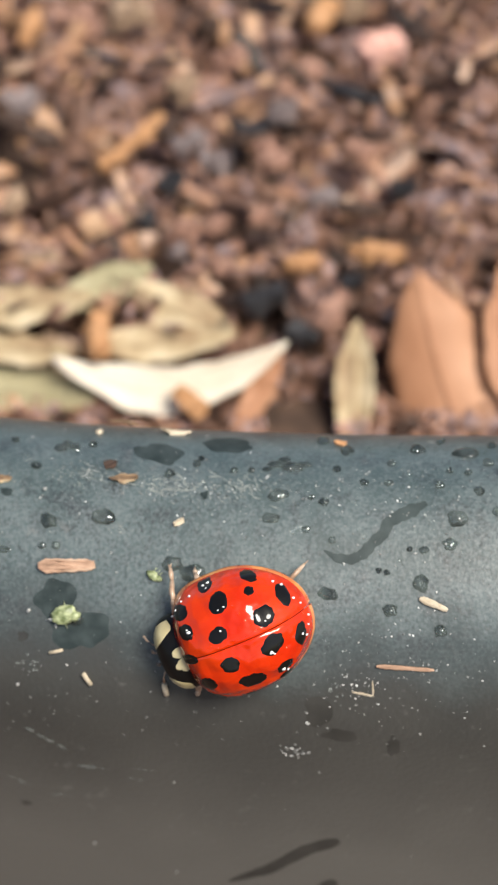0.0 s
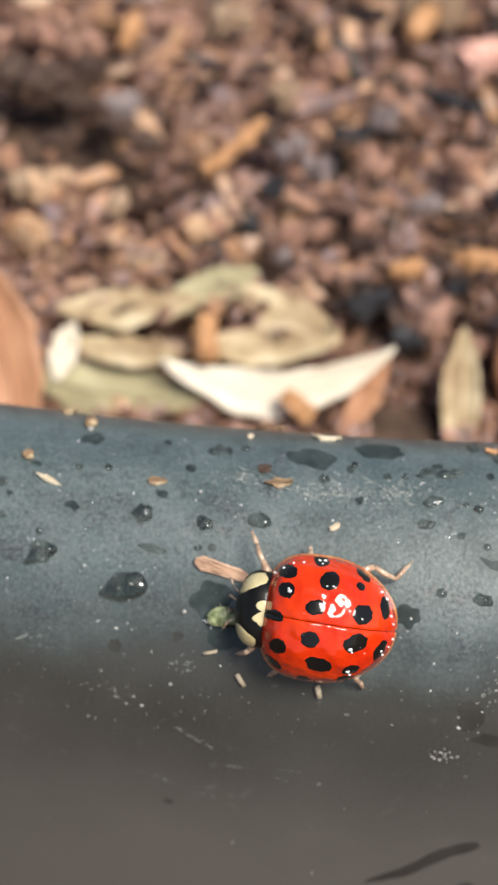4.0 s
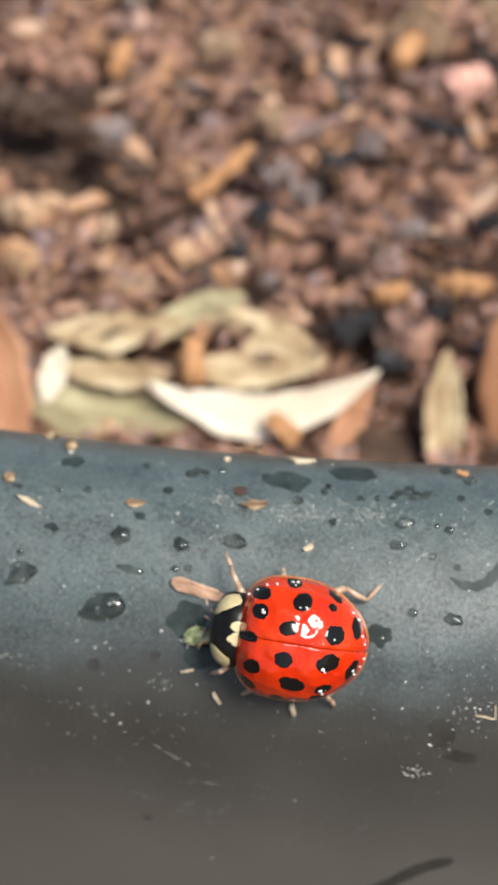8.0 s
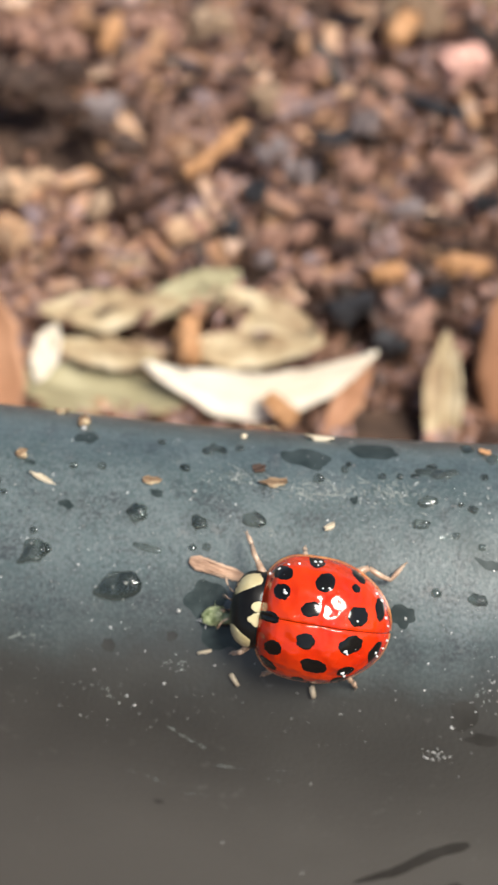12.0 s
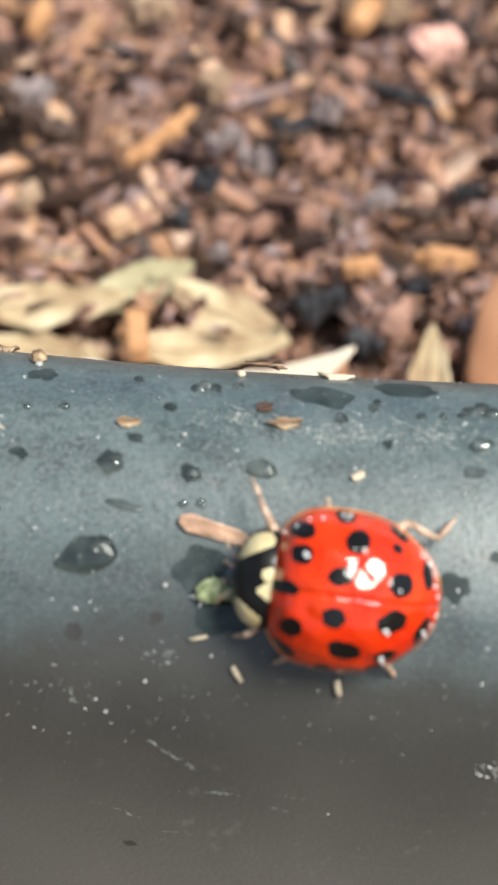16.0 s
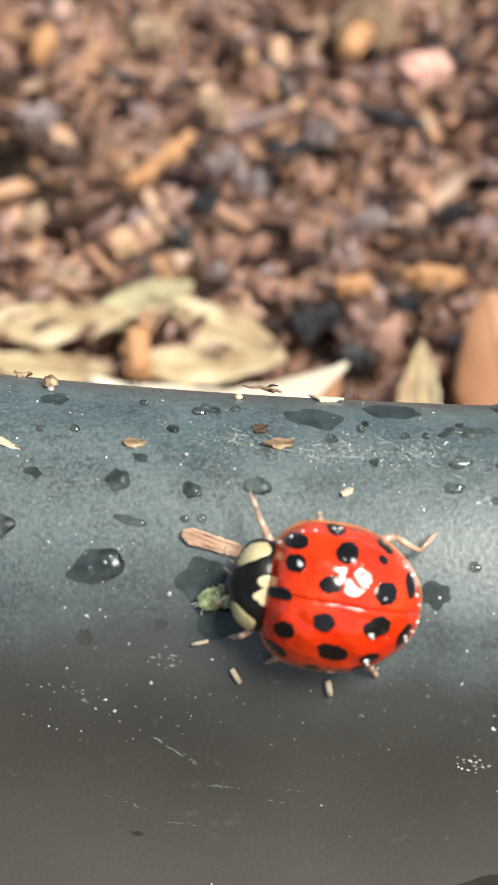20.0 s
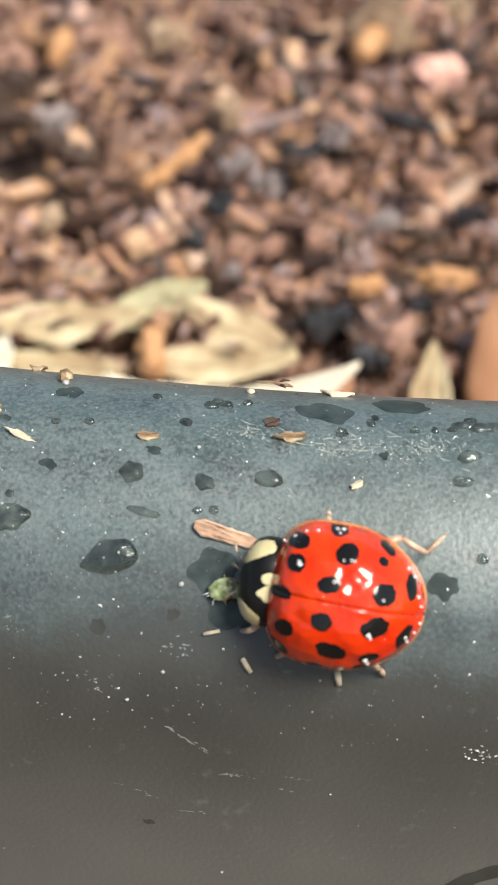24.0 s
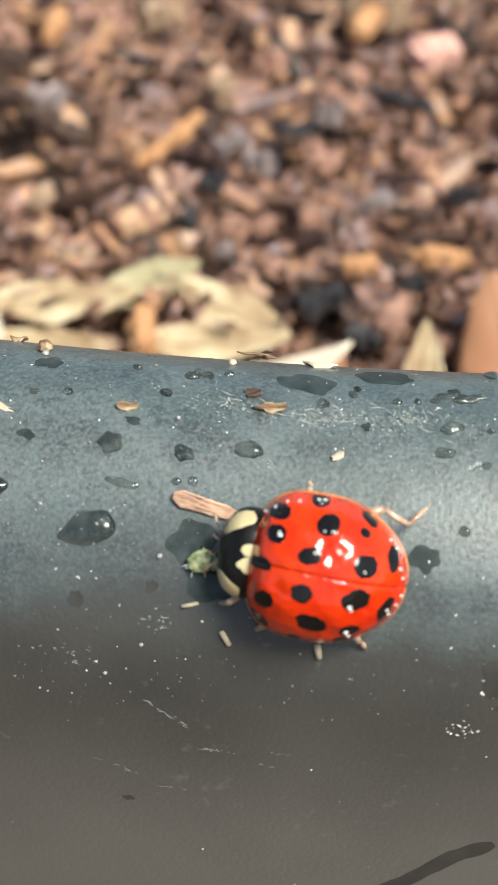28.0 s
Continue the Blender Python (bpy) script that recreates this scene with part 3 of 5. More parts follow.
CHIPS_MID = [
    (-12.7, 72.4, 3.1, 2.0, 26, "PINK"), (-7.3, 70.3, 2.4, 1.8, -38, "BROWN"), (-16.5, 63.8, 3.4, 1.9, 83, "BROWN"), (-32.3, 63.1, 3.5, 1.7, 26, "BROWN"),
    (-8.3, 65.7, 2.2, 1.5, 20, "LILAC"), (-14.5, 62.5, 1.9, 1.7, 0, "LILAC"), (-33.6, 58.1, 4.1, 2.8, 20, "TAN"), (-34.0, 54.5, 2.5, 2.5, 58, "ORANGE"),
    (-20.6, 54.7, 3.9, 2.1, 11, "PINK"), (-27.3, 56.4, 3.3, 1.7, 75, "TAN"), (-15.8, 58.2, 2.3, 1.9, 38, "DARK"), (-17.3, 54.7, 1.8, 1.8, 67, "DARK"),
    (-1.3, 53.4, 4.8, 0.9, 4, "BROWN"), (1.0, 57.8, 2.1, 2.1, 0, "DARK"), (-12.2, 54.2, 2.4, 1.6, 49, "PINK"), (-4.6, 57.1, 2.5, 1.6, 13, "LILAC"),
]
CHIPS_NEAR = [
    (-0.5, 51.4, 3.6, 1.3, 5, "ORANGE"), (-11.1, 50.2, 2.4, 1.6, -38, "PINK"), (-3.8, 46.0, 4.0, 1.9, 67, "PINK"), (-6.0, 50.6, 2.8, 1.8, 32, "ORANGE"),
    (-2.4, 48.7, 1.8, 1.8, 26, "DARK"), (-8.4, 47.5, 3.3, 2.6, 26, "DARK"), (-5.5, 44.6, 2.7, 1.9, -26, "DARK"), (-24.5, 51.2, 3.2, 1.2, 7, "TAN"),
    (-17.8, 49.6, 2.4, 1.2, -13, "BROWN"), (-14.5, 52.4, 3.2, 1.6, 86, "LILAC"), (-10.2, 55.3, 2.0, 1.6, 38, "LILAC"), (0.8, 45.6, 2.3, 1.7, 26, "LILAC"),
    (-16.9, 44.4, 3.0, 2.2, 20, "PINK"), (-21.8, 43.6, 3.0, 2.0, -15, "TAN"), (-16.2, 46.6, 2.6, 2.0, 60, "TAN"), (-1.2, 44.2, 2.6, 2.2, 30, "PINK"),
    (-19.0, 42.2, 4.6, 2.2, 98, "ORANGE"),
]
CHIPS_LARGE = [
    # five dark slabs standing in for shaded cavities in the mulch
    (-35.2, 69.2, 6.0, 3.8, -30, "BROWN"), (-31.2, 66.8, 5.6, 2.8, -35, "BROWN"), (-27.8, 64.0, 4.8, 2.0, -38, "BROWN"), (-10.7, 62.9, 4.8, 1.3, 5, "BROWN"),
    (-2.1, 55.7, 4.0, 1.3, -6, "BROWN"),
    (-32.8, 58.4, 4.7, 2.6, 10, "PEACH"), (-33.2, 53.4, 2.5, 4.2, 60, "PEACH"), (-20.4, 54.7, 3.7, 2.2, 40, "PEACH"), (-32.2, 73.9, 3.5, 2.8, 20, "PINK"),
    (-28.0, 66.7, 3.5, 2.7, -30, "LILAC"), (-16.3, 68.0, 2.0, 2.6, 60, "TAN"), (-14.9, 62.5, 3.0, 2.1, 40, "LILAC"), (-12.6, 60.1, 2.5, 2.5, 0, "LILAC"),
    (-14.5, 53.0, 2.0, 2.8, 80, "PINK"), (-1.4, 80.0, 3.3, 2.8, 0, "PINK"), (-6.9, 71.0, 3.6, 2.0, 0, "PINK"), (-5.0, 78.6, 1.9, 5.1, 80, "TAN"),
    (-18.2, 63.0, 4.6, 1.4, 60, "ORANGE"), (-9.0, 61.9, 2.1, 1.7, 0, "PINK"), (-24.8, 77.0, 3.3, 2.3, 0, "PINK"), (-9.8, 55.3, 3.3, 2.0, 10, "PINK"),
    (-0.9, 51.5, 3.6, 1.6, 0, "ORANGE"), (-7.9, 66.4, 2.2, 2.2, 0, "LILAC"),
]
bark_piece(-1.2, 70.0, 3.4, 2.8, 1.3, 30, M_BARK_ROSE, "bright pink-brown weathered bark chip", lift=6.6, tilt=25, seed=91)
stub = part("bark_chip", shard(2.6, 1.5, 0.7, random.Random(77), cuts=6), M_BARK_ORANGE, smooth=False)
stub.matrix_world = pose(-12.5 * MM, 38.3 * MM, -27.5 * MM, 48) @ pose(0, 0, 0, 0, 0, -42)
tagged(stub, "orange-brown bark chip lying on a leaf", "bark chip", "larger chips in the mulch")
for k, (x, y, length, width, turn, kind) in enumerate(CHIPS_FAR + CHIPS_MID + CHIPS_NEAR + CHIPS_LARGE):
    bark_piece(x, y, 0.9 * length, 0.85 * width, 0.4 * width, turn, *BARK[kind], seed=20 + k, lift=4.6 if length == 4.6 else 3.2 if kind == "DARK" and y < 48 else 4.2 if y > 58 else 3.6 if y > 45.5 else 2.8, tilt=14)

# ---- water on the edging: x along it, s down its front, half sizes ----
DROPS = [
    (-15.48, 5.45, 0.88, 0.64), (-19.28, 4.47, 0.70, 0.50), (-14.93, 2.26, 0.45, 0.42), (-12.31, 2.46, 0.40, 0.30),
    (-9.99, 2.11, 0.47, 0.35), (-14.46, 3.76, 0.50, 0.16), (-11.90, 3.44, 0.19, 0.17), (-12.49, 3.51, 0.19, 0.14),
    (-2.76, 0.79, 0.39, 0.26), (-3.00, 1.80, 0.37, 0.20), (-2.31, 4.66, 0.21, 0.18), (-0.61, 4.86, 0.39, 0.28),
    (-2.30, -0.78, 0.44, 0.26), (-1.57, 2.23, 0.18, 0.15), (-0.48, 2.67, 0.16, 0.14), (-0.87, 1.03, 0.21, 0.17),
    (4.54, 1.66, 0.39, 0.37), (5.45, 0.41, 0.23, 0.22), (4.26, 2.76, 0.30, 0.23), (1.87, 5.44, 0.30, 0.24),
    (3.88, 6.25, 0.27, 0.23), (-6.99, 3.86, 0.42, 0.29), (-6.17, 4.24, 0.51, 0.34), (3.10, 4.40, 0.36, 0.36),
]
MORE_DROPS = [
    (-11.35, 6.30, 0.62, 0.44),
    (-11.98, -1.66, 0.29, 0.25), (-10.90, -1.83, 0.19, 0.25), (-6.13, -1.18, 0.14, 0.19), (-1.38, 0.83, 0.14, 0.13),
    (-3.97, -0.54, 0.14, 0.19), (-19.37, 3.57, 0.17, 0.14), (0.74, 0.03, 0.19, 0.18), (4.89, -1.99, 0.47, 0.35), (1.40, 3.86, 0.14, 0.11),
]
SMALL_DROPS = [
    (-2.95, -0.90, 0.36, 0.20), (-1.78, -0.98, 0.30, 0.18), (-3.32, -0.62, 0.20, 0.14), (-2.62, -1.30, 0.24, 0.16),
    (1.74, 0.04, 0.19, 0.15), (2.85, -2.36, 0.33, 0.32), (3.86, -3.28, 0.19, 0.35), (1.84, -1.18, 0.21, 0.19),
    (4.24, -0.7, 0.14, 0.19), (4.98, -0.59, 0.16, 0.16), (3.83, 0.13, 0.19, 0.2), (-0.08, -2.15, 0.29, 0.35),
    (-1.12, -3.23, 0.29, 0.43), (-0.43, -0.75, 0.19, 0.19), (1.74, 3.95, 0.14, 0.11), (2.65, 2.98, 0.14, 0.12),
    (3.22, 3.01, 0.18, 0.17), (5.96, -2.85, 0.19, 0.32), (5.81, -1.29, 0.24, 0.24), (6.13, 1.31, 0.16, 0.21),
    (-21.39, 1.58, 0.38, 0.26), (-21.18, 3.04, 0.25, 0.14), (-20.86, 2.05, 0.18, 0.13), (-17.92, 0.45, 0.18, 0.14),
    (-16.7, 0.29, 0.2, 0.18), (-12.24, -1.34, 0.3, 0.27), (-11.62, -1.5, 0.23, 0.27), (-13.08, -0.11, 0.22, 0.21),
    (-14.29, -1.72, 0.18, 0.19), (-4.7, -0.48, 0.17, 0.21), (-7.36, -0.11, 0.25, 0.25), (-6.29, -0.81, 0.17, 0.24),
]
STAINS = [
    (-7.94, -1.34, 1.07, 0.70), (-5.02, -2.42, 1.01, 0.70), (-3.65, 5.67, 0.50, 0.50), (-11.89, 5.73, 0.75, 0.75),
    (-0.15, 11.23, 0.71, 0.40), (-0.97, 9.87, 0.61, 0.70), (-15.96, 8.06, 0.28, 0.30), (-13.25, 7.33, 0.23, 0.23),
    (-18.04, 2.26, 0.33, 0.20), (-14.17, 1.31, 0.31, 0.18), (-5.81, 0.88, 0.16, 0.19), (2.03, 11.83, 0.28, 0.60),
    (-17.65, -1.5, 0.56, 0.43), (-14.53, 17.87, 0.24, 0.15), (-19.81, 0.52, 0.3, 0.14), (-10.80, 6.85, 1.35, 1.05),
]


def water_drop(k, x, s, rx, rs):
    rng = random.Random(100 + k)
    turn, tail = (-27, 0.55) if k == 0 else (-38, 0.4) if k == 1 else (rng.uniform(-12, 12), 0.0)
    uneven = 0.35 if max(rx, rs) < 0.25 or k == 0 else 0.5
    base = part("wet_base", patch(x, s, rx * 1.02, rs * 1.02, 0.012, random.Random(100 + k), sides=36, rough=uneven, turn=turn, tail=tail), M_UNDER)
    dome = part("dome", patch(x, s, rx, rs, 0.02, random.Random(100 + k), rings=8, sides=36, rough=uneven, dome=(0.40 if k < 2 else 0.58) * min(rx, rs), turn=turn, tail=tail), M_WATER, None)
    top = tagged(new("water_drop"), "clear rounded water drop on the dark edging", "water drop", "drops on the edging")
    dome.visible_shadow = False
    base.parent = dome.parent = top
    return top


for k, row in enumerate(DROPS + MORE_DROPS + SMALL_DROPS):
    water_drop(k, *row)


def fine_drops(count=110):
    """Tiny beads of water, mostly on the crest and where the strip was splashed."""
    r = random.Random(61)
    for k in range(count):
        x, s, size = r.uniform(-22, 8), r.uniform(-3.5, 5.5), 0.055 * math.exp(r.gauss(0, 0.35))
        if k < 70:
            x, s = r.gauss(2.5, 2.8), r.uniform(-3.0, 3.6)
        bead = part("water_bead", patch(x, s, size * r.uniform(0.9, 1.5), size, 0.006, r, rings=4, sides=12, rough=0.25, dome=0.7 * size), M_WATER)
        bead.visible_shadow = False
        tagged(bead, "tiny clear bead of water on the edging", "water drop", "drops on the edging")


fine_drops()
for k, (x, s, rx, rs) in enumerate(STAINS):
    ob = part("wet_spot", patch(x, s, rx, rs, 0.010, random.Random(300 + k), rings=5, sides=40, rough=0.55, turn=22 if k == 0 else 5, ease=4), M_WET_LOW if s > 7.2 else M_WET)
    tagged(ob, "flat dark wet spot drying on the edging", "wet spot", "wet spots on the edging")


def wet_run(points, width, seed, label, mat):
    """A crooked run of water along points of (x, s)."""
    rng = random.Random(seed)
    verts, faces = [], []
    fine = []
    for (x0, s0), (x1, s1) in zip(points, points[1:]):
        for k in range(5):
            fine.append((x0 + (x1 - x0) * k / 5, s0 + (s1 - s0) * k / 5))
    fine.append(points[-1])
    for i, (x, s) in enumerate(fine):
        j, l = fine[max(i - 1, 0)], fine[min(i + 1, len(fine) - 1)]
        d = Vector((l[0] - j[0], l[1] - j[1])).normalized()
        u = i / (len(fine) - 1)
        w = width * (0.6 + 0.4 * u) * (1 + 0.14 * rng.uniform(-1, 1)) * min(1, 6 * (1 - u) + 0.35, 6 * u + 0.2)
        for e in (-1, 0, 1):
            verts.append(tuple(on_strip(x - d.y * w * e, s + d.x * w * e, 0.012)[0]))
    for i in range(len(fine) - 1):
        for k in (0, 1):
            faces.append((3 * i + k, 3 * i + k + 1, 3 * i + k + 4, 3 * i + k + 3))
    return tagged(part("wet_run", (verts, faces), mat), label, "wet run", "runs of water on the edging")


wet_run([(-0.8, 3.1), (-0.3, 3.4), (0.3, 3.45), (0.8, 3.2), (1.15, 2.75), (1.6, 2.35), (1.75, 1.9), (2.2, 1.6), (2.7, 1.35), (3.3, 1.0)], 0.30, 1, "crooked dark run of water on the edging", M_DAMP)
wet_run([(-5.7, 22.8), (-3.8, 21.6), (-2.0, 19.8), (-0.5, 18.9)], 0.42, 2, "long dark slanting wet streak on the upright face", M_WET_LOW)
wet_run([(-2.6, 24.6), (-1.6, 23.2), (-0.8, 22.2)], 0.36, 3, "short dark slanting wet streak on the upright face", M_WET_LOW)


# ---- crumbs on the edging ----
def flake(length, width, thick, rng, curl=0.25, sides=16, rings=3, point=0.25):
    """A thin torn flake of wood with a ragged outline, curled along its length."""
    wob = [1 + 0.22 * rng.uniform(-1, 1) for _ in range(sides)]
    lean, wave = rng.uniform(-0.3, 0.3), rng.uniform(0, 6)
    top = [(0.0, 0.0, thick)]
    for i in range(1, rings + 1):
        for k in range(sides):
            w = 2 * math.pi * k / sides
            x, y = 0.5 * length * math.cos(w) * (1 + point * abs(math.cos(w))) * wob[k] * i / rings, 0.5 * width * math.sin(w) * wob[k] * i / rings
            top.append((x, y + lean * y * x / length, thick + curl * width * (2 * x / length) ** 2 + 0.12 * width * math.sin(9 * y / width + wave)))
    n = len(top)
    verts = top + [(a, b, c - thick) for a, b, c in top]
    faces = []
    for k in range(sides):
        l = (k + 1) % sides
        faces += [(0, 1 + k, 1 + l), (n, n + 1 + l, n + 1 + k)]
        for i in range(rings - 1):
            a, b = 1 + i * sides + k, 1 + i * sides + l
            faces += [(a, a + sides, b + sides, b), (n + a, n + b, n + b + sides, n + a + sides)]
        a, b = 1 + (rings - 1) * sides + k, 1 + (rings - 1) * sides + l
        faces.append((a, n + a, n + b, b))
    return verts, faces


def splint(length, width, thick, rng, cuts=15, sides=10):
    """A frayed splint of wood: blunt ends, uneven sides and a rough, slightly raised middle."""
    verts, faces = [], []
    for i in range(cuts):
        u = i / (cuts - 1)
        w = width * 0.5 * min(1, 0.45 + 4.5 * u, 0.62 + 3.0 * (1 - u)) * (1 + 0.06 * rng.uniform(-1, 1)) * (1.08 - 0.3 * u)
        for k in range(sides):
            a = 2 * math.pi * k / sides
            j = 1 + 0.07 * rng.uniform(-1, 1)
            verts.append((length * (u - 0.5) + 0.03 * rng.uniform(-1, 1), w * math.cos(a) * j, thick * (0.5 + 0.5 * math.sin(a) * j)))
    for i in range(cuts - 1):
        for k in range(sides):
            n = (k + 1) % sides
            faces.append((i * sides + k, i * sides + n, (i + 1) * sides + n, (i + 1) * sides + k))
    faces.append(tuple(range(sides))[::-1])
    faces.append(tuple((cuts - 1) * sides + k for k in range(sides)))
    return verts, faces


def crumb(name, x, s, turn, geo, mat, label, category, tilt=0.0, h=0.03, smooth=False, group="crumbs on the edging"):
    ob = part(name, geo, mat, smooth=smooth)
    ob.matrix_world = strip_pose(x, s, turn, h, tilt)
    return tagged(ob, label, category, group)


def build_crumbs():
    r = random.Random(9)
    for x, s, length, width, turn, mat, label in [
        (-19.10, 1.26, 1.15, 0.24, -14, M_STRAW, "pale thin curled wood flake"),
        (-14.47, 0.76, 0.68, 0.38, 8, M_FLAKE, "pale brown wood flake"),
        (-9.93, -0.38, 0.50, 0.50, 20, M_BARK_BROWN, "small dark brown crumb of bark"),
        (-9.19, 0.33, 0.92, 0.42, 5, M_FLAKE, "rusty brown wood flake"),
        (-6.77, 2.17, 0.44, 0.30, 35, M_STRAW, "small pale wood flake"),
        (-0.38, -2.80, 0.38, 0.50, 0, M_BARK_ORANGE, "small orange crumb of bark"),
        (-7.56, -3.60, 0.90, 0.60, 0, M_STRAW, "pale flake on the far edge"),
        (-19.32, -4.20, 0.55, 0.60, 0, M_FLAKE, "brown flake on the far edge"),
        (0.74, 8.95, 0.85, 0.10, -6, M_STRAW, "fine pale straw-coloured wood fibre"),
        (1.20, 8.70, 0.58, 0.08, 92, M_STRAW, "fine pale straw-coloured wood fibre"),
    ]:
        crumb("wood_flake", x, s, turn, flake(length, width, min(0.07, 0.2 * width), r, curl=r.uniform(0.02, 0.14)), mat, label, "wood flake", tilt=r.uniform(-12, 12))
    crumb("wood_splinter", 3.62, 5.18, -22, splint(1.15, 0.30, 0.16, r, cuts=9), M_STRAW, "straw-coloured blunt wood splinter beside a drop", "wood splinter")
    crumb("wood_splinter", 2.51, 7.79, -3, splint(2.3, 0.20, 0.12, r, cuts=13), M_CHIP, "long thin reddish-brown splinter", "wood splinter")
    chip = crumb("wood_chip", -11.38, 4.26, 6, splint(2.35, 0.62, 0.20, r), M_CHIP, "pinkish-brown frayed wood chip beside the beetle", "wood chip", h=0.03)
    for _ in range(7):
        y, a, b = r.uniform(-0.22, 0.22), r.uniform(-1.2, -0.2), r.uniform(0.1, 1.1)
        part("fibre", tube([(a, y, 0.17), ((a + b) / 2, y * 0.9 + 0.02, 0.22), (b, y * 0.8, 0.16)], [0.012, 0.028, 0.012], 6), M_CHIP, chip)
    for x, s, length, turn, w in [(-11.85, 7.85, 0.60, 16, 0.07), (-10.59, 8.95, 0.60, -58, 0.10), (-7.31, 9.15, 0.55, -78, 0.12)]:
        crumb("straw_rod", x, s, turn, tube([(-length / 2, 0, 0), (0, 0, 0.02), (length / 2, 0, 0)], [w, w * 1.05, w * 0.9], 7), M_STRAW, "tiny pale straw-coloured rod", "straw", h=w * 0.8, smooth=True)
    crumb("bark_crumb", -17.99, -2.70, 10, lump(0.28, 0.36, 0.26, r, 0.25, flat=0.3), M_FLAKE, "reddish-brown angular crumb of bark", "crumb", h=0.15)
    crumb("bark_crumb", -20.26, 0.20, 40, lump(0.26, 0.22, 0.20, r, 0.32, flat=0.3), M_FLAKE, "grey-brown angular crumb of bark", "crumb", h=0.10)
    crumb("grit_grain", -17.9, -2.2, 0, lump(0.14, 0.12, 0.1, r), M_SPECK, "white grain of grit", "grit", h=0.06)
    for x, s, size, mat in [(-10.84, -3.00, 0.17, M_STRAW), (-12.55, 1.05, 0.09, M_SPECK), (-12.97, 6.22, 0.10, M_SPECK),
                            (-13.62, 9.53, 0.08, M_SPECK), (-14.98, 10.93, 0.08, M_SPECK), (-7.5, 15.16, 0.05, M_SPECK), (-11.73, 20.59, 0.06, M_SPECK), (-8.11, 22.4, 0.06, M_SPECK)]:
        crumb("grit_grain", x, s, r.uniform(0, 90), lump(size, size * 0.85, size * 0.7, r), mat, "tiny pale grain of grit", "grit", h=size * 0.4, smooth=True)
    stick = [(-0.80, 0.10, 0.26), (-0.45, 0.02, 0.20), (-0.1, 0.05, 0.22), (0.25, -0.02, 0.14), (0.55, 0.04, 0.10), (0.75, 0, 0.05)]
    twig = crumb("bark_splinter", -10.0, -4.2, -6, tube(stick, [0.025, 0.05, 0.06, 0.09, 0.07, 0.03], 7), M_FLAKE, "dark brown bark splinter on the crest of the edging", "splinter", h=0.10)
    part("fork", tube([(0.1, 0.0, 0.15), (0.35, 0.12, 0.30), (0.6, 0.16, 0.28)], [0.05, 0.06, 0.02], 6), M_BARK_BROWN, twig, "dark side splinter")
    part("stub", tube([(0.2, 0.0, 0.12), (0.4, -0.16, 0.10), (0.5, -0.25, 0.02)], [0.06, 0.07, 0.03], 6), M_BARK_BROWN, twig)
    return chip


wood_chip = build_crumbs()


def build_grit(count=760):
    """Fine white grit and painted drop glints strewn on the strip, thicker in a few clumps."""
    r = random.Random(12)
    verts, faces = [], []
    # grains on the crest also paint in the glints of tiny drops
    clumps = [(1.5, 8.2, 3.2, 2.0, 150), (-6.0, 0.6, 4.5, 0.9, 170), (2.5, 1.0, 3.5, 2.2, 130), (-17.0, 5.0, 3.5, 2.0, 90), (-2.11, 12.44, 0.55, 0.35, 26), (0.1, 9.3, 1.2, 1.0, 16), (-1.0, 10.6, 0.9, 0.8, 6), (-15.9, 12.0, 1.5, 1.6, 8)]
    spots = [(r.uniform(-24, 8), r.uniform(-4.5, 12.5) if r.random() < 0.94 else r.uniform(10, 24), 1) for _ in range(count)]
    for x, s, sx, ss, n in clumps:
        spots += [(r.gauss(x, sx * 0.6), r.gauss(s, ss * 0.6), 1.9 if n < 60 else 0.95) for _ in range(n)]
    for x, s, grow in spots:
        size = min(0.062 if grow > 1.5 else 0.046, grow * 0.019 * math.exp(r.gauss(0, 0.6)))
        c, n = on_strip(x, s, size * 0.4)
        a, b = Vector((1, 0, 0)), n.cross(Vector((1, 0, 0)))
        i = len(verts)
        w = r.uniform(0, 3.1)
        a, b = math.cos(w) * a + math.sin(w) * b, math.cos(w) * b - math.sin(w) * a
        long = r.uniform(1, 1.8)
        for d in (a * size * long, b * size, -a * size * long, -b * size, n * size * 0.8, -n * size * 0.6):
            verts.append(tuple(c + d))
        faces += [(i, i + 1, i + 4), (i + 1, i + 2, i + 4), (i + 2, i + 3, i + 4), (i + 3, i, i + 4), (i + 1, i, i + 5), (i + 2, i + 1, i + 5), (i + 3, i + 2, i + 5), (i, i + 3, i + 5)]
    return tagged(part("grit", (verts, faces), M_SPECK, smooth=False), "fine white grit and painted glints strewn over the edging", "grit", kind="stuff")


build_grit()


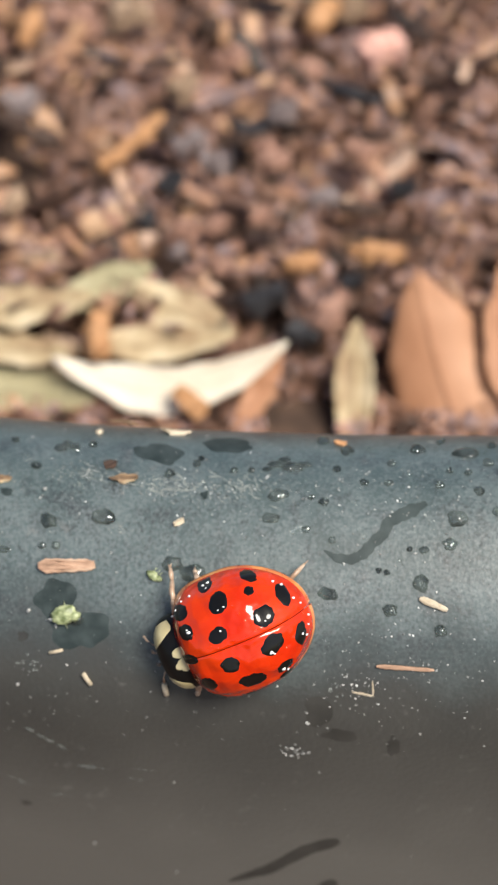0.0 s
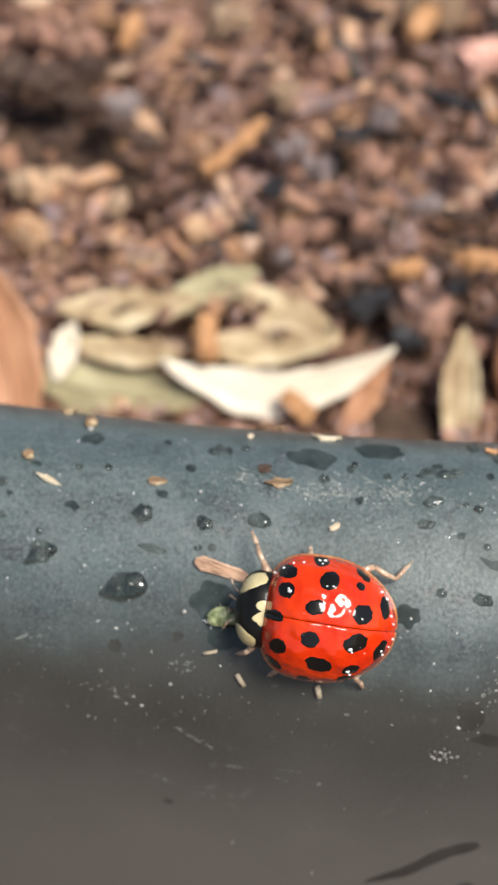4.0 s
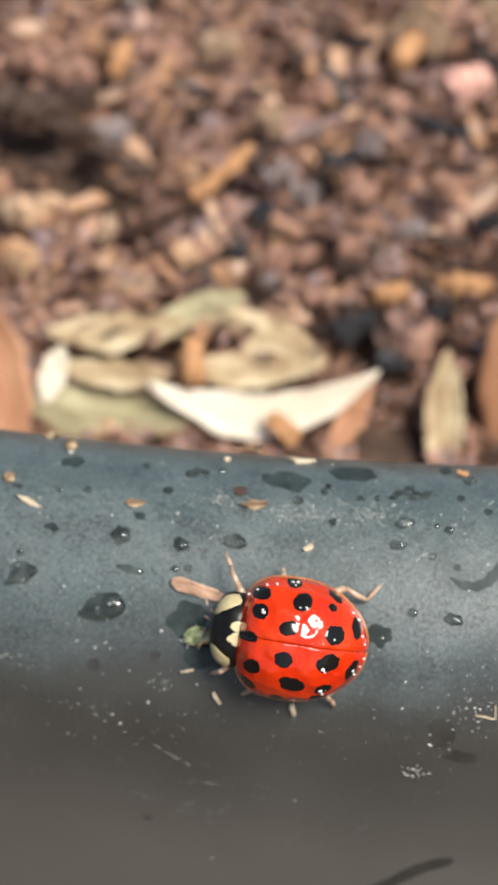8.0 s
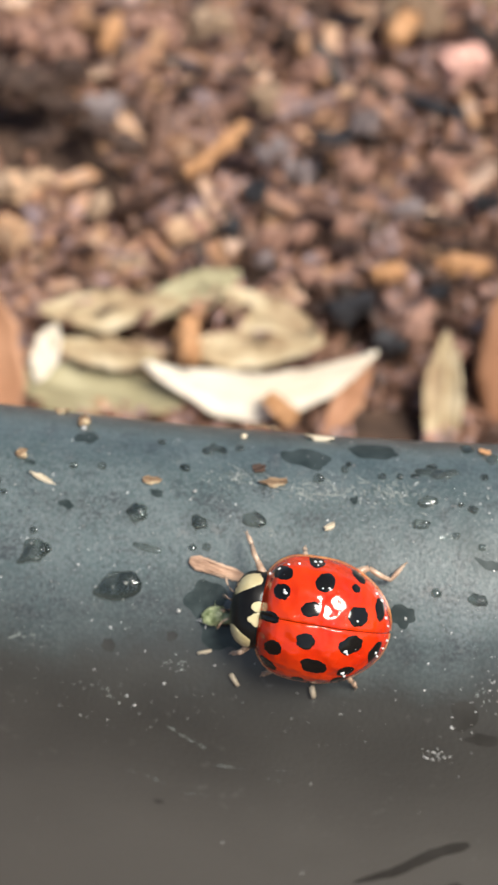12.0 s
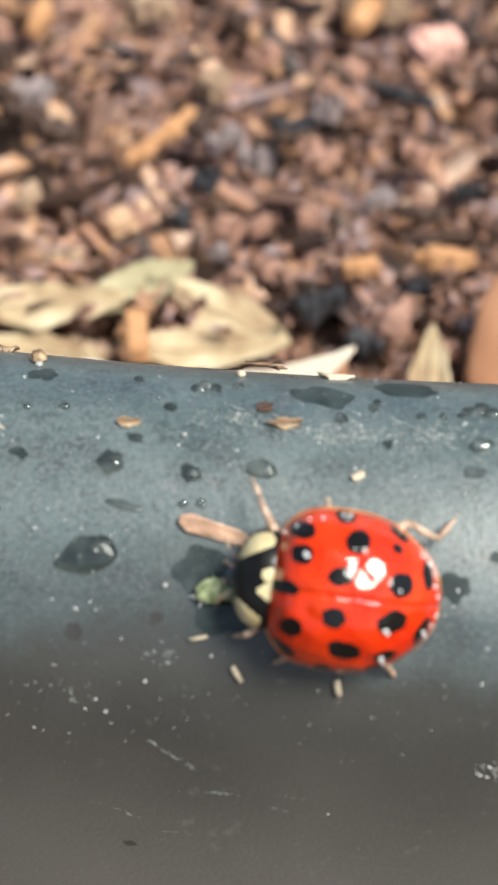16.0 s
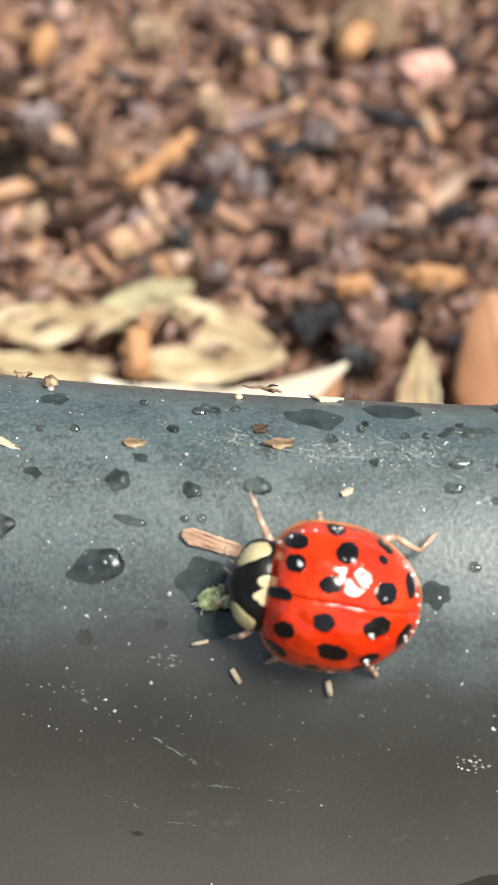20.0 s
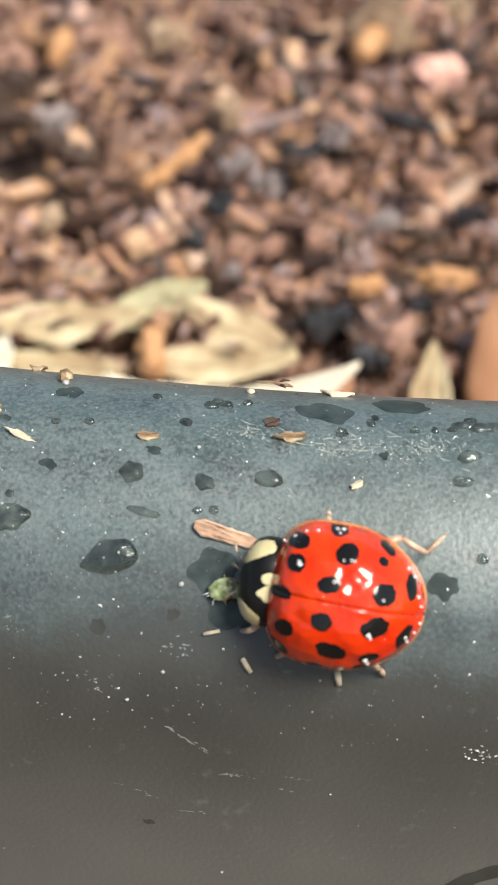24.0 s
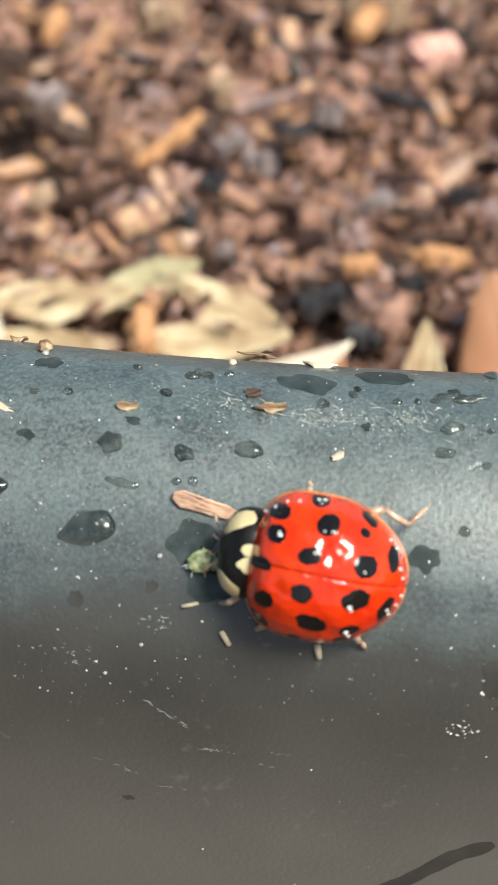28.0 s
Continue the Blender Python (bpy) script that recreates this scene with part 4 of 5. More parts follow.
def build_scuffs():
    """Light scratches in the plastic: fine raised burrs."""
    r = random.Random(15)
    verts, faces = [], []

    def burr(x, s, length, turn, width):
        i = len(verts)
        ct, st = math.cos(radians(turn)), math.sin(radians(turn))
        for k in range(4):
            u = (k / 3 - 0.5) * length
            w = width * (0.3, 1, 0.8, 0.2)[k]
            j = r.uniform(-1, 1) * width
            for e, h in ((-1, 0.004), (0, 0.012), (1, 0.004)):
                verts.append(tuple(on_strip(x + u * ct - (w * e + j) * st, s + u * st + (w * e + j) * ct, h)[0]))
        for k in range(3):
            for e in (0, 1):
                a = i + 3 * k + e
                faces.append((a, a + 1, a + 4, a + 3))

    for x, s, sx, ss, n, turn in [(-7.2, 0.55, 1.8, 0.6, 170, 20), (-4.4, 0.35, 1.1, 0.65, 130, 40), (-11.0, 0.2, 1.2, 0.45, 80, 25), (-16.2, 10.3, 0.7, 0.5, 14, 10),
                                  (-13.0, 8.6, 0.5, 0.3, 14, 5), (-9.3, 2.5, 0.5, 0.3, 16, 60), (-0.2, 8.9, 0.5, 0.4, 14, 70), (-19.8, 8.2, 0.8, 0.4, 16, -15)]:
        for _ in range(n):
            burr(r.gauss(x, sx * 0.6), r.gauss(s, ss * 0.6), r.uniform(0.03, 0.16) if r.random() < 0.92 else r.uniform(0.3, 0.7), r.gauss(turn, 20), r.uniform(0.010, 0.038))
    for x, s, length, turn, width in [(-12.87, 12.74, 1.8, 42, 0.05), (-12.5, 12.95, 1.2, 40, 0.03), (-10.99, 14.55, 1.6, 2, 0.03), (-11.3, 14.5, 1.0, 4, 0.04), (-8.75, 14.4, 0.9, 2, 0.02),
                                      (-15.58, 15.76, 0.45, 4, 0.03), (-14.75, 16.0, 0.5, 18, 0.035), (-14.3, 16.25, 0.4, 15, 0.045), (-12.7, 16.97, 1.1, 3, 0.02), (-9.4, 15.1, 0.25, 8, 0.04), (-8.9, 15.2, 0.2, -20, 0.04)]:
        bits = max(4, int(length * 9))
        for k in range(bits):
            u = (r.random() - 0.5) * length
            burr(x + u * math.cos(radians(turn)) + r.gauss(0, 0.03), s + u * math.sin(radians(turn)) + r.gauss(0, 0.03), r.uniform(0.04, 0.22), r.gauss(turn, 14), width * r.uniform(0.25, 0.8))
    return tagged(part("scratches", (verts, faces), M_SCUFF), "pale scuffs and scratches in the plastic", "scratches", kind="stuff")


build_scuffs()


# ---- the beetle: local x ahead, y to its left, z up, in millimetres ----
SHELL_B, SHELL_H, SHELL_Z, SHELL_MID = 2.53, 2.35, 0.40, 0.20


def shell_a(x):
    """Half length of the wing cases: short and blunt ahead of their widest place, longer behind it."""
    return 2.56 if x > SHELL_MID else 2.94


def shell_power(x):
    """How square the outline is: almost straight across the shoulders, rounded behind."""
    return 3.6 if x > SHELL_MID else 1.95


def shell_taper(x):
    """The wing cases narrow to a blunt point behind."""
    return 1 - 0.15 * ((x - SHELL_MID) / 3.0) ** 2 if x < SHELL_MID else 1.0


def shell_k(x, y):
    """1 at the top of the shell, 0 at its edge."""
    return 1 - abs((x - SHELL_MID) / shell_a(x)) ** shell_power(x) - abs(y / SHELL_B / shell_taper(x)) ** 2.4


def shell_z(x, y):
    return SHELL_Z + SHELL_H * math.sqrt(max(shell_k(x, y), 0.0)) - 0.05 * math.exp(-((y / 0.05) ** 2))


def shell_edge(w, r=1.0):
    """The place at the angle w from the head end and the share r of the way from the middle to the edge."""
    c, s = math.cos(w), math.sin(w)
    power = shell_power(SHELL_MID + c)
    low, high = 0.5, 2.0
    for _ in range(40):
        f = 0.5 * (low + high)
        if abs(c * f) ** power + abs(s * f) ** 2.4 > 1:
            high = f
        else:
            low = f
    x = SHELL_MID + shell_a(SHELL_MID + c) * r * f * c
    return x, SHELL_B * r * f * s * shell_taper(x)


def shell_point(x, y, h=0.0):
    """On the wing cases at (x, y), h out of the surface."""
    for _ in range(60):
        if shell_k(x, y) > 0.02:
            break
        x, y = SHELL_MID + (x - SHELL_MID) * 0.985, y * 0.985
    e = 0.01
    n = Vector((shell_z(x - e, y) - shell_z(x + e, y), shell_z(x, y - e) - shell_z(x, y + e), 2 * e)).normalized()
    return Vector((x, y, shell_z(x, y))) + h * n


def wing_case(side):
    rings, sides = 26, 56
    verts, faces = [], []
    for i in range(rings + 1):
        r = math.sin(math.pi / 2 * i / rings)
        for k in range(sides + 1):
            x, y = shell_edge(math.pi * k / sides, r)
            y = side * max(0.012, y)
            verts.append((x, y, shell_z(x, y)))
    n = sides + 1
    for i in range(rings):
        for k in range(sides):
            a = i * n + k
            faces.append((a, a + n, a + n + 1, a + 1) if side > 0 else (a, a + 1, a + n + 1, a + n))
    base = len(verts)
    for k in range(n):
        x, y, z = verts[rings * n + k]
        verts.append((x * 0.97, y * 0.97, z - 0.18))
    for k in range(sides):
        a, b = rings * n + k, rings * n + k + 1
        faces.append((a, base + k, base + k + 1, b) if side > 0 else (a, b, base + k + 1, base + k))
    return verts, faces


def shell_rim(side):
    """The thin flange round a wing case."""
    verts, faces = [], []
    n = 61
    for k in range(n):
        w = math.pi * (0.14 + 0.85 * k / (n - 1))
        for r, z in ((0.985, SHELL_Z + 0.30), (1.016, SHELL_Z + 0.10), (1.020, SHELL_Z - 0.02), (0.97, SHELL_Z - 0.07)):
            x, y = shell_edge(w, r)
            verts.append((x, side * y, z))
    for k in range(n - 1):
        for j in range(3):
            a = 4 * k + j
            faces.append((a, a + 1, a + 5, a + 4) if side < 0 else (a, a + 4, a + 5, a + 1))
    return verts, faces


def shell_spot(x, y, rx, ry, turn, seed, lift=0.012):
    rng = random.Random(seed)
    rings, sides = 5, 34
    wob = [1 + 0.16 * rng.uniform(-1, 1) for _ in range(sides)]
    wob = [(wob[k - 1] + 2 * wob[k] + wob[(k + 1) % sides]) / 4 for k in range(sides)]
    ct, st = math.cos(radians(turn)), math.sin(radians(turn))
    verts, faces = [tuple(shell_point(x, y, lift))], []
    for i in range(1, rings + 1):
        for k in range(sides):
            w = 2 * math.pi * k / sides
            px, py = rx * wob[k] * i / rings * math.cos(w), ry * wob[k] * i / rings * math.sin(w)
            verts.append(tuple(shell_point(x + px * ct - py * st, y + px * st + py * ct, lift if i < rings else 0.0)))
    for k in range(sides):
        faces.append((0, 1 + k, 1 + (k + 1) % sides))
    for i in range(rings - 1):
        for k in range(sides):
            a, b = 1 + i * sides + k, 1 + i * sides + (k + 1) % sides
            faces.append((a, a + sides, b + sides, b))
    return verts, faces


def pronotum_z(x, y):
    u, v = (x - 2.78) / 1.02, y / 1.60
    return 0.25 + 1.22 * math.sqrt(max(0.0, 1 - abs(u) ** 2.4 - abs(v) ** 2.6))


def pronotum_patch(outline, lift, rings=5):
    """A patch of the neck shield inside an outline of (x, y) points."""
    cx, cy = (sum(p[n] for p in outline) / len(outline) for n in (0, 1))
    fine = []
    for a, b in zip(outline, outline[1:] + outline[:1]):
        fine += [a, ((a[0] + b[0]) / 2, (a[1] + b[1]) / 2)]
    verts, faces = [(cx, cy, pronotum_z(cx, cy) + lift)], []
    m = len(fine)
    for i in range(1, rings + 1):
        for x, y in fine:
            px, py = cx + (x - cx) * i / rings, cy + (y - cy) * i / rings
            q = abs((px - 2.78) / 1.02) ** 2.4 + abs(py / 1.60) ** 2.6
            if q > 0.93:
                px, py = 2.78 + (px - 2.78) * (0.93 / q) ** 0.4, py * (0.93 / q) ** 0.4
            verts.append((px, py, pronotum_z(px, py) + (lift if i < rings else lift * 0.3)))
    for k in range(m):
        faces.append((0, 1 + k, 1 + (k + 1) % m))
    for i in range(rings - 1):
        for k in range(m):
            a, b = 1 + i * m + k, 1 + i * m + (k + 1) % m
            faces.append((a, a + m, b + m, b))
    return verts, faces


def pronotum_mesh():
    rings, sides = 12, 36
    verts, faces = [(2.78, 0, pronotum_z(2.78, 0))], []
    for i in range(1, rings + 1):
        r = math.sin(math.pi / 2 * i / rings)
        for k in range(sides):
            w = 2 * math.pi * k / sides
            c, s = math.cos(w), math.sin(w)
            f = (abs(c) ** 2.4 + abs(s) ** 2.6) ** (-1 / 2.5)
            x, y = 2.78 + 1.02 * r * f * c, 1.60 * r * f * s
            verts.append((x, y, pronotum_z(x, y)))
    for k in range(sides):
        faces.append((0, 1 + k, 1 + (k + 1) % sides))
    for i in range(rings - 1):
        for k in range(sides):
            a, b = 1 + i * sides + k, 1 + i * sides + (k + 1) % sides
            faces.append((a, a + sides, b + sides, b))
    faces.append(tuple(1 + (rings - 1) * sides + k for k in reversed(range(sides))))
    return verts, faces


def moved(geo, dx, dy, dz):
    return [(a + dx, b + dy, c + dz) for a, b, c in geo[0]], geo[1]


BEADS = [(-0.55, -0.75, 0.09), (-0.75, -0.50, 0.07), (-0.42, -1.05, 0.08), (-0.80, -0.22, 0.08), (-0.35, -0.16, 0.07), (0.15, -0.14, 0.06), (0.80, -0.15, 0.06),
         (1.05, -0.30, 0.07), (1.22, -0.22, 0.05), (-0.30, -1.40, 0.07), (-0.95, -0.85, 0.06), (1.60, -0.90, 0.08), (0.35, -2.35, 0.08), (0.62, -2.30, 0.06),
         (-1.55, 0.95, 0.09), (-1.35, 0.72, 0.06), (-1.25, 1.75, 0.10), (-1.40, 1.62, 0.06), (-2.30, 0.75, 0.08), (-2.55, -0.45, 0.07), (-2.50, 0.10, 0.05),
         (1.90, -1.70, 0.06), (2.10, -1.45, 0.05), (-1.70, -1.70, 0.06), (0.95, 0.55, 0.05)]

# x, y and size of white flecks that paint in glints on the shell
GLINT_FLECKS = [(1.72, -1.04, 0.09), (1.78, -1.14, 0.05), (0.72, -2.36, 0.06), (0.52, -2.38, 0.07), (0.60, -2.26, 0.04), (0.05, -1.50, 0.05), (0.30, -1.46, 0.04),
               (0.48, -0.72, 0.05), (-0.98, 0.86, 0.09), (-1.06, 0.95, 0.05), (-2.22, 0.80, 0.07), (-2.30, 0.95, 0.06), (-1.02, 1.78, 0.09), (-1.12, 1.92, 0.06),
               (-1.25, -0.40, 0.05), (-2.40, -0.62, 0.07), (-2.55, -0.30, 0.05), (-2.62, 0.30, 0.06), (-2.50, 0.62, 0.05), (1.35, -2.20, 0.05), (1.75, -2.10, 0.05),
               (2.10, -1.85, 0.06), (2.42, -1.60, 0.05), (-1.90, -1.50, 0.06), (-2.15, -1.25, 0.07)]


def build_beetle():
    top = tagged(new("ladybird"), "red ladybird with nineteen black spots and a cream-marked black neck shield", "ladybird")
    r = random.Random(2)
    spots = {
        -1: [(1.93, 1.76, 0.42, 0.25, -15), (1.88, 1.06, 0.33, 0.31, 0), (0.66, 2.38, 0.31, 0.20, 0), (0.21, 1.68, 0.42, 0.34, -8), (0.62, 0.61, 0.40, 0.30, -12),
             (-1.26, 0.60, 0.40, 0.40, 25), (-1.03, 1.65, 0.20, 0.14, 30), (-1.10, 2.06, 0.36, 0.13, 35), (-2.12, 0.93, 0.19, 0.45, -14)],
        1: [(1.88, 1.19, 0.36, 0.30, -12), (0.65, 0.68, 0.38, 0.32, -5), (0.16, 1.66, 0.54, 0.31, -6), (-1.14, 0.58, 0.50, 0.36, 32), (-2.17, 0.77, 0.20, 0.48, -24),
            (1.95, 1.93, 0.42, 0.17, -30), (-1.13, 1.70, 0.36, 0.20, 25), (-0.93, 2.15, 0.32, 0.14, 18), (0.66, 2.40, 0.28, 0.14, 0)]}
    for side in (1, -1):
        case = part("wing_case", wing_case(side), M_RED, top, "glossy red wing case with black spots")
        part("rim", shell_rim(side), M_RIM, case, "amber rim of the wing case")
        for k, (x, y, rx, ry, turn) in enumerate(spots[side]):
            part("spot", shell_spot(x, side * y, rx, ry, side * turn, 40 + k + (9 if side < 0 else 0)), M_BLACK, case, "black spot")
    for x, y, size in BEADS:
        c = shell_point(x, y, 0.0)
        bead = part("dew_bead", lump(size, size * 0.9, size * 0.8, r, 0.08, 6, 10), M_WATER, top, "tiny bead of dew")
        bead.visible_shadow = False
        bead.matrix_local = Matrix.Translation(c * MM)
    for x, y, size in GLINT_FLECKS:
        bead = part("glint_fleck", lump(size, size * 0.8, size * 0.5, r, 0.3, 6, 9), M_WHITE, top, "tiny white fleck painted as a glint on the shell")
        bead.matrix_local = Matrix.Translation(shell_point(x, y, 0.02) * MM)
    part("middle_spot", shell_spot(2.22, 0.02, 0.44, 0.22, 0, 71, 0.03), M_BLACK, top, "black spot across the seam behind the neck shield")
    belly = lump(2.5, 2.3, 0.5, r, 0.0, 9, 24)
    part("belly", moved(belly, 0.0, 0, 0.30), M_BLACK, top, "black underside")
    neck = part("neck_shield", pronotum_mesh(), M_NECK, top, "black neck shield with cream marks")
    marks = {-1: [(2.66, 1.30), (2.81, 1.50), (3.10, 1.47), (3.36, 1.36), (3.58, 1.10), (3.72, 0.76), (3.74, 0.46), (3.58, 0.60), (3.38, 0.76), (3.13, 0.90), (2.88, 1.06), (2.70, 1.14)],
             1: [(2.78, 1.42), (2.86, 1.54), (3.15, 1.52), (3.42, 1.33), (3.60, 1.10), (3.74, 0.74), (3.60, 0.66), (3.44, 0.76), (3.22, 0.92), (2.98, 1.06), (2.80, 1.16)]}
    for side in (1, -1):
        part("side_mark", pronotum_patch([(x, side * y) for x, y in marks[side]], 0.02), M_CREAM, neck, "cream patch")
    for lobe in ([(2.50, -0.42), (2.72, -0.45), (2.90, -0.37), (2.97, -0.27), (2.98, -0.17), (2.90, -0.08), (2.80, -0.03), (2.72, 0.0), (2.50, 0.01)],
                 [(2.50, -0.01), (2.72, 0.02), (2.82, 0.06), (2.92, 0.15), (3.03, 0.24), (3.06, 0.34), (2.98, 0.43), (2.86, 0.45), (2.78, 0.55), (2.66, 0.60), (2.50, 0.50)]):
        part("rear_mark", pronotum_patch(lobe, 0.02), M_CREAM, neck, "cream lobe at the rear edge")
    head = part("head", moved(lump(0.42, 0.66, 0.30, r, 0.03, 9, 18), 3.36, 0, 0.10), M_NECK, top, "black head")
    for side in (1, -1):
        part("eye", moved(lump(0.20, 0.18, 0.22, r, 0.0, 8, 12), 3.44, side * 0.55, 0.16), M_BLACK, head, "black eye")
        part("cheek_mark", moved(lump(0.16, 0.14, 0.10, r, 0.05, 6, 10), 3.64, side * 0.28, 0.16), M_CREAM, head, "cream mark")
        part("antenna", tube([(3.7, side * 0.50, 0.15), (3.9, side * 0.62, 0.12), (4.08, side * 0.82, 0.0), (4.18, side * 1.05, -0.1)], [0.035, 0.03, 0.035, 0.055], 7), M_LEG, head, "short brown antenna")
        part("feeler", tube([(3.8, side * 0.2, 0.15), (4.05, side * 0.28, 0.0), (4.15, side * 0.30, -0.25)], [0.06, 0.06, 0.07], 7), M_LEG, head)
    legs = [
        ("front_leg", (2.5, -1.1, 0.25), (3.0, -1.95, 0.35), (3.35, -2.55, -0.15), (3.62, -2.95, -0.45)),
        ("front_leg", (2.6, 1.1, 0.25), (3.0, 1.75, 0.25), (3.25, 1.95, -0.3), (3.45, 2.05, -0.75)),
        ("middle_leg", (0.9, -1.9, 0.15), (1.05, -2.45, 0.20), (1.15, -2.65, -0.15), (1.20, -2.75, -0.45)),
        ("middle_leg", (1.2, 1.8, 0.1), (1.7, 2.35, 0.1), (1.95, 2.60, -0.45), (2.05, 2.75, -0.95)),
        ("hind_leg", (-0.6, -1.9, 0.15), (-1.5, -2.42, 0.35), (-2.45, -2.05, 0.10), (-2.95, -2.72, -0.40)),
        ("hind_leg", (-0.8, 1.8, 0.1), (-1.45, 2.15, 0.1), (-1.65, 2.35, -0.4), (-1.85, 2.65, -0.9)),
    ]
    made = []
    for name, a, b, c, d in legs:
        leg = part(name, tube([a, tuple((p + q) / 2 for p, q in zip(a, b)), b], [0.16, 0.19, 0.12], 9), M_LEG, top, "amber-brown jointed leg")
        made.append(leg)
        part("shin", tube([b, tuple((p + q) / 2 + 0.03 for p, q in zip(b, c)), c], [0.10, 0.12, 0.09], 8), M_LEG, leg)
        part("foot", tube([c, tuple((p + q) / 2 for p, q in zip(c, d)), d], [0.08, 0.11, 0.06], 8), M_LEG, leg)
        e = Vector(d) + 0.14 * (Vector(d) - Vector(c)).normalized()
        for off in (-0.06, 0.06):
            part("claw", tube([d, (e.x + off, e.y + off, e.z)], [0.035, 0.012], 5), M_LEG, leg)
    return top, made


beetle, beetle_legs = build_beetle()


def build_fluff():
    """The pale green wisp that the beetle feeds on."""
    r = random.Random(31)
    top = tagged(new("green_aphid"), "crushed pale green aphid in a wet patch on the edging", "aphid")
    body = part("body", moved(lump(0.54, 0.38, 0.20, r, 0.14, 10, 20), 0, 0, 0.15), M_GREEN, top)
    part("tail_end", moved(lump(0.26, 0.20, 0.15, r, 0.2, 6, 10), 0.40, -0.22, 0.14), M_GREEN, body)
    for k in range(5):
        w = r.uniform(0, 6.3)
        d = (math.cos(w), math.sin(w))
        part("leg", tube([(0.15 * d[0], 0.15 * d[1], 0.1), (0.42 * d[0], 0.42 * d[1], 0.22), (0.62 * d[0] + r.uniform(-0.1, 0.1), 0.62 * d[1], 0.03)], [0.025, 0.02, 0.012], 5), M_GREEN, top)
    for k in range(3):
        w = r.uniform(2.4, 4.4)
        d = (math.cos(w), math.sin(w))
        part("wisp", tube([(0.4 * d[0], 0.3 * d[1], 0.12), (0.62 * d[0], 0.5 * d[1], 0.2), (0.8 * d[0] + r.uniform(-0.12, 0.12), 0.68 * d[1], 0.06)], [0.016, 0.014, 0.008], 5), M_WHITE, top, "pale wisp of wet fluff")
    top.matrix_world = strip_pose(-11.45, 6.25, 25, 0.02)
    return top


build_fluff()
small = tagged(new("green_aphid"), "small pale green aphid dragged along by the ladybird", "aphid")
part("body", moved(lump(0.30, 0.18, 0.11, random.Random(5), 0.15, 6, 12), 0, 0, 0.1), M_GREEN, small)
part("tail_end", moved(lump(0.14, 0.12, 0.09, random.Random(6), 0.15, 6, 10), 0.27, 0.05, 0.09), M_GREEN, small)
for off in (-0.1, 0.06, 0.2):
    part("leg", tube([(off, 0.1, 0.1), (off, 0.26, 0.12), (off + 0.03, 0.36, 0.02)], [0.02, 0.015, 0.01], 5), M_GREEN, small)

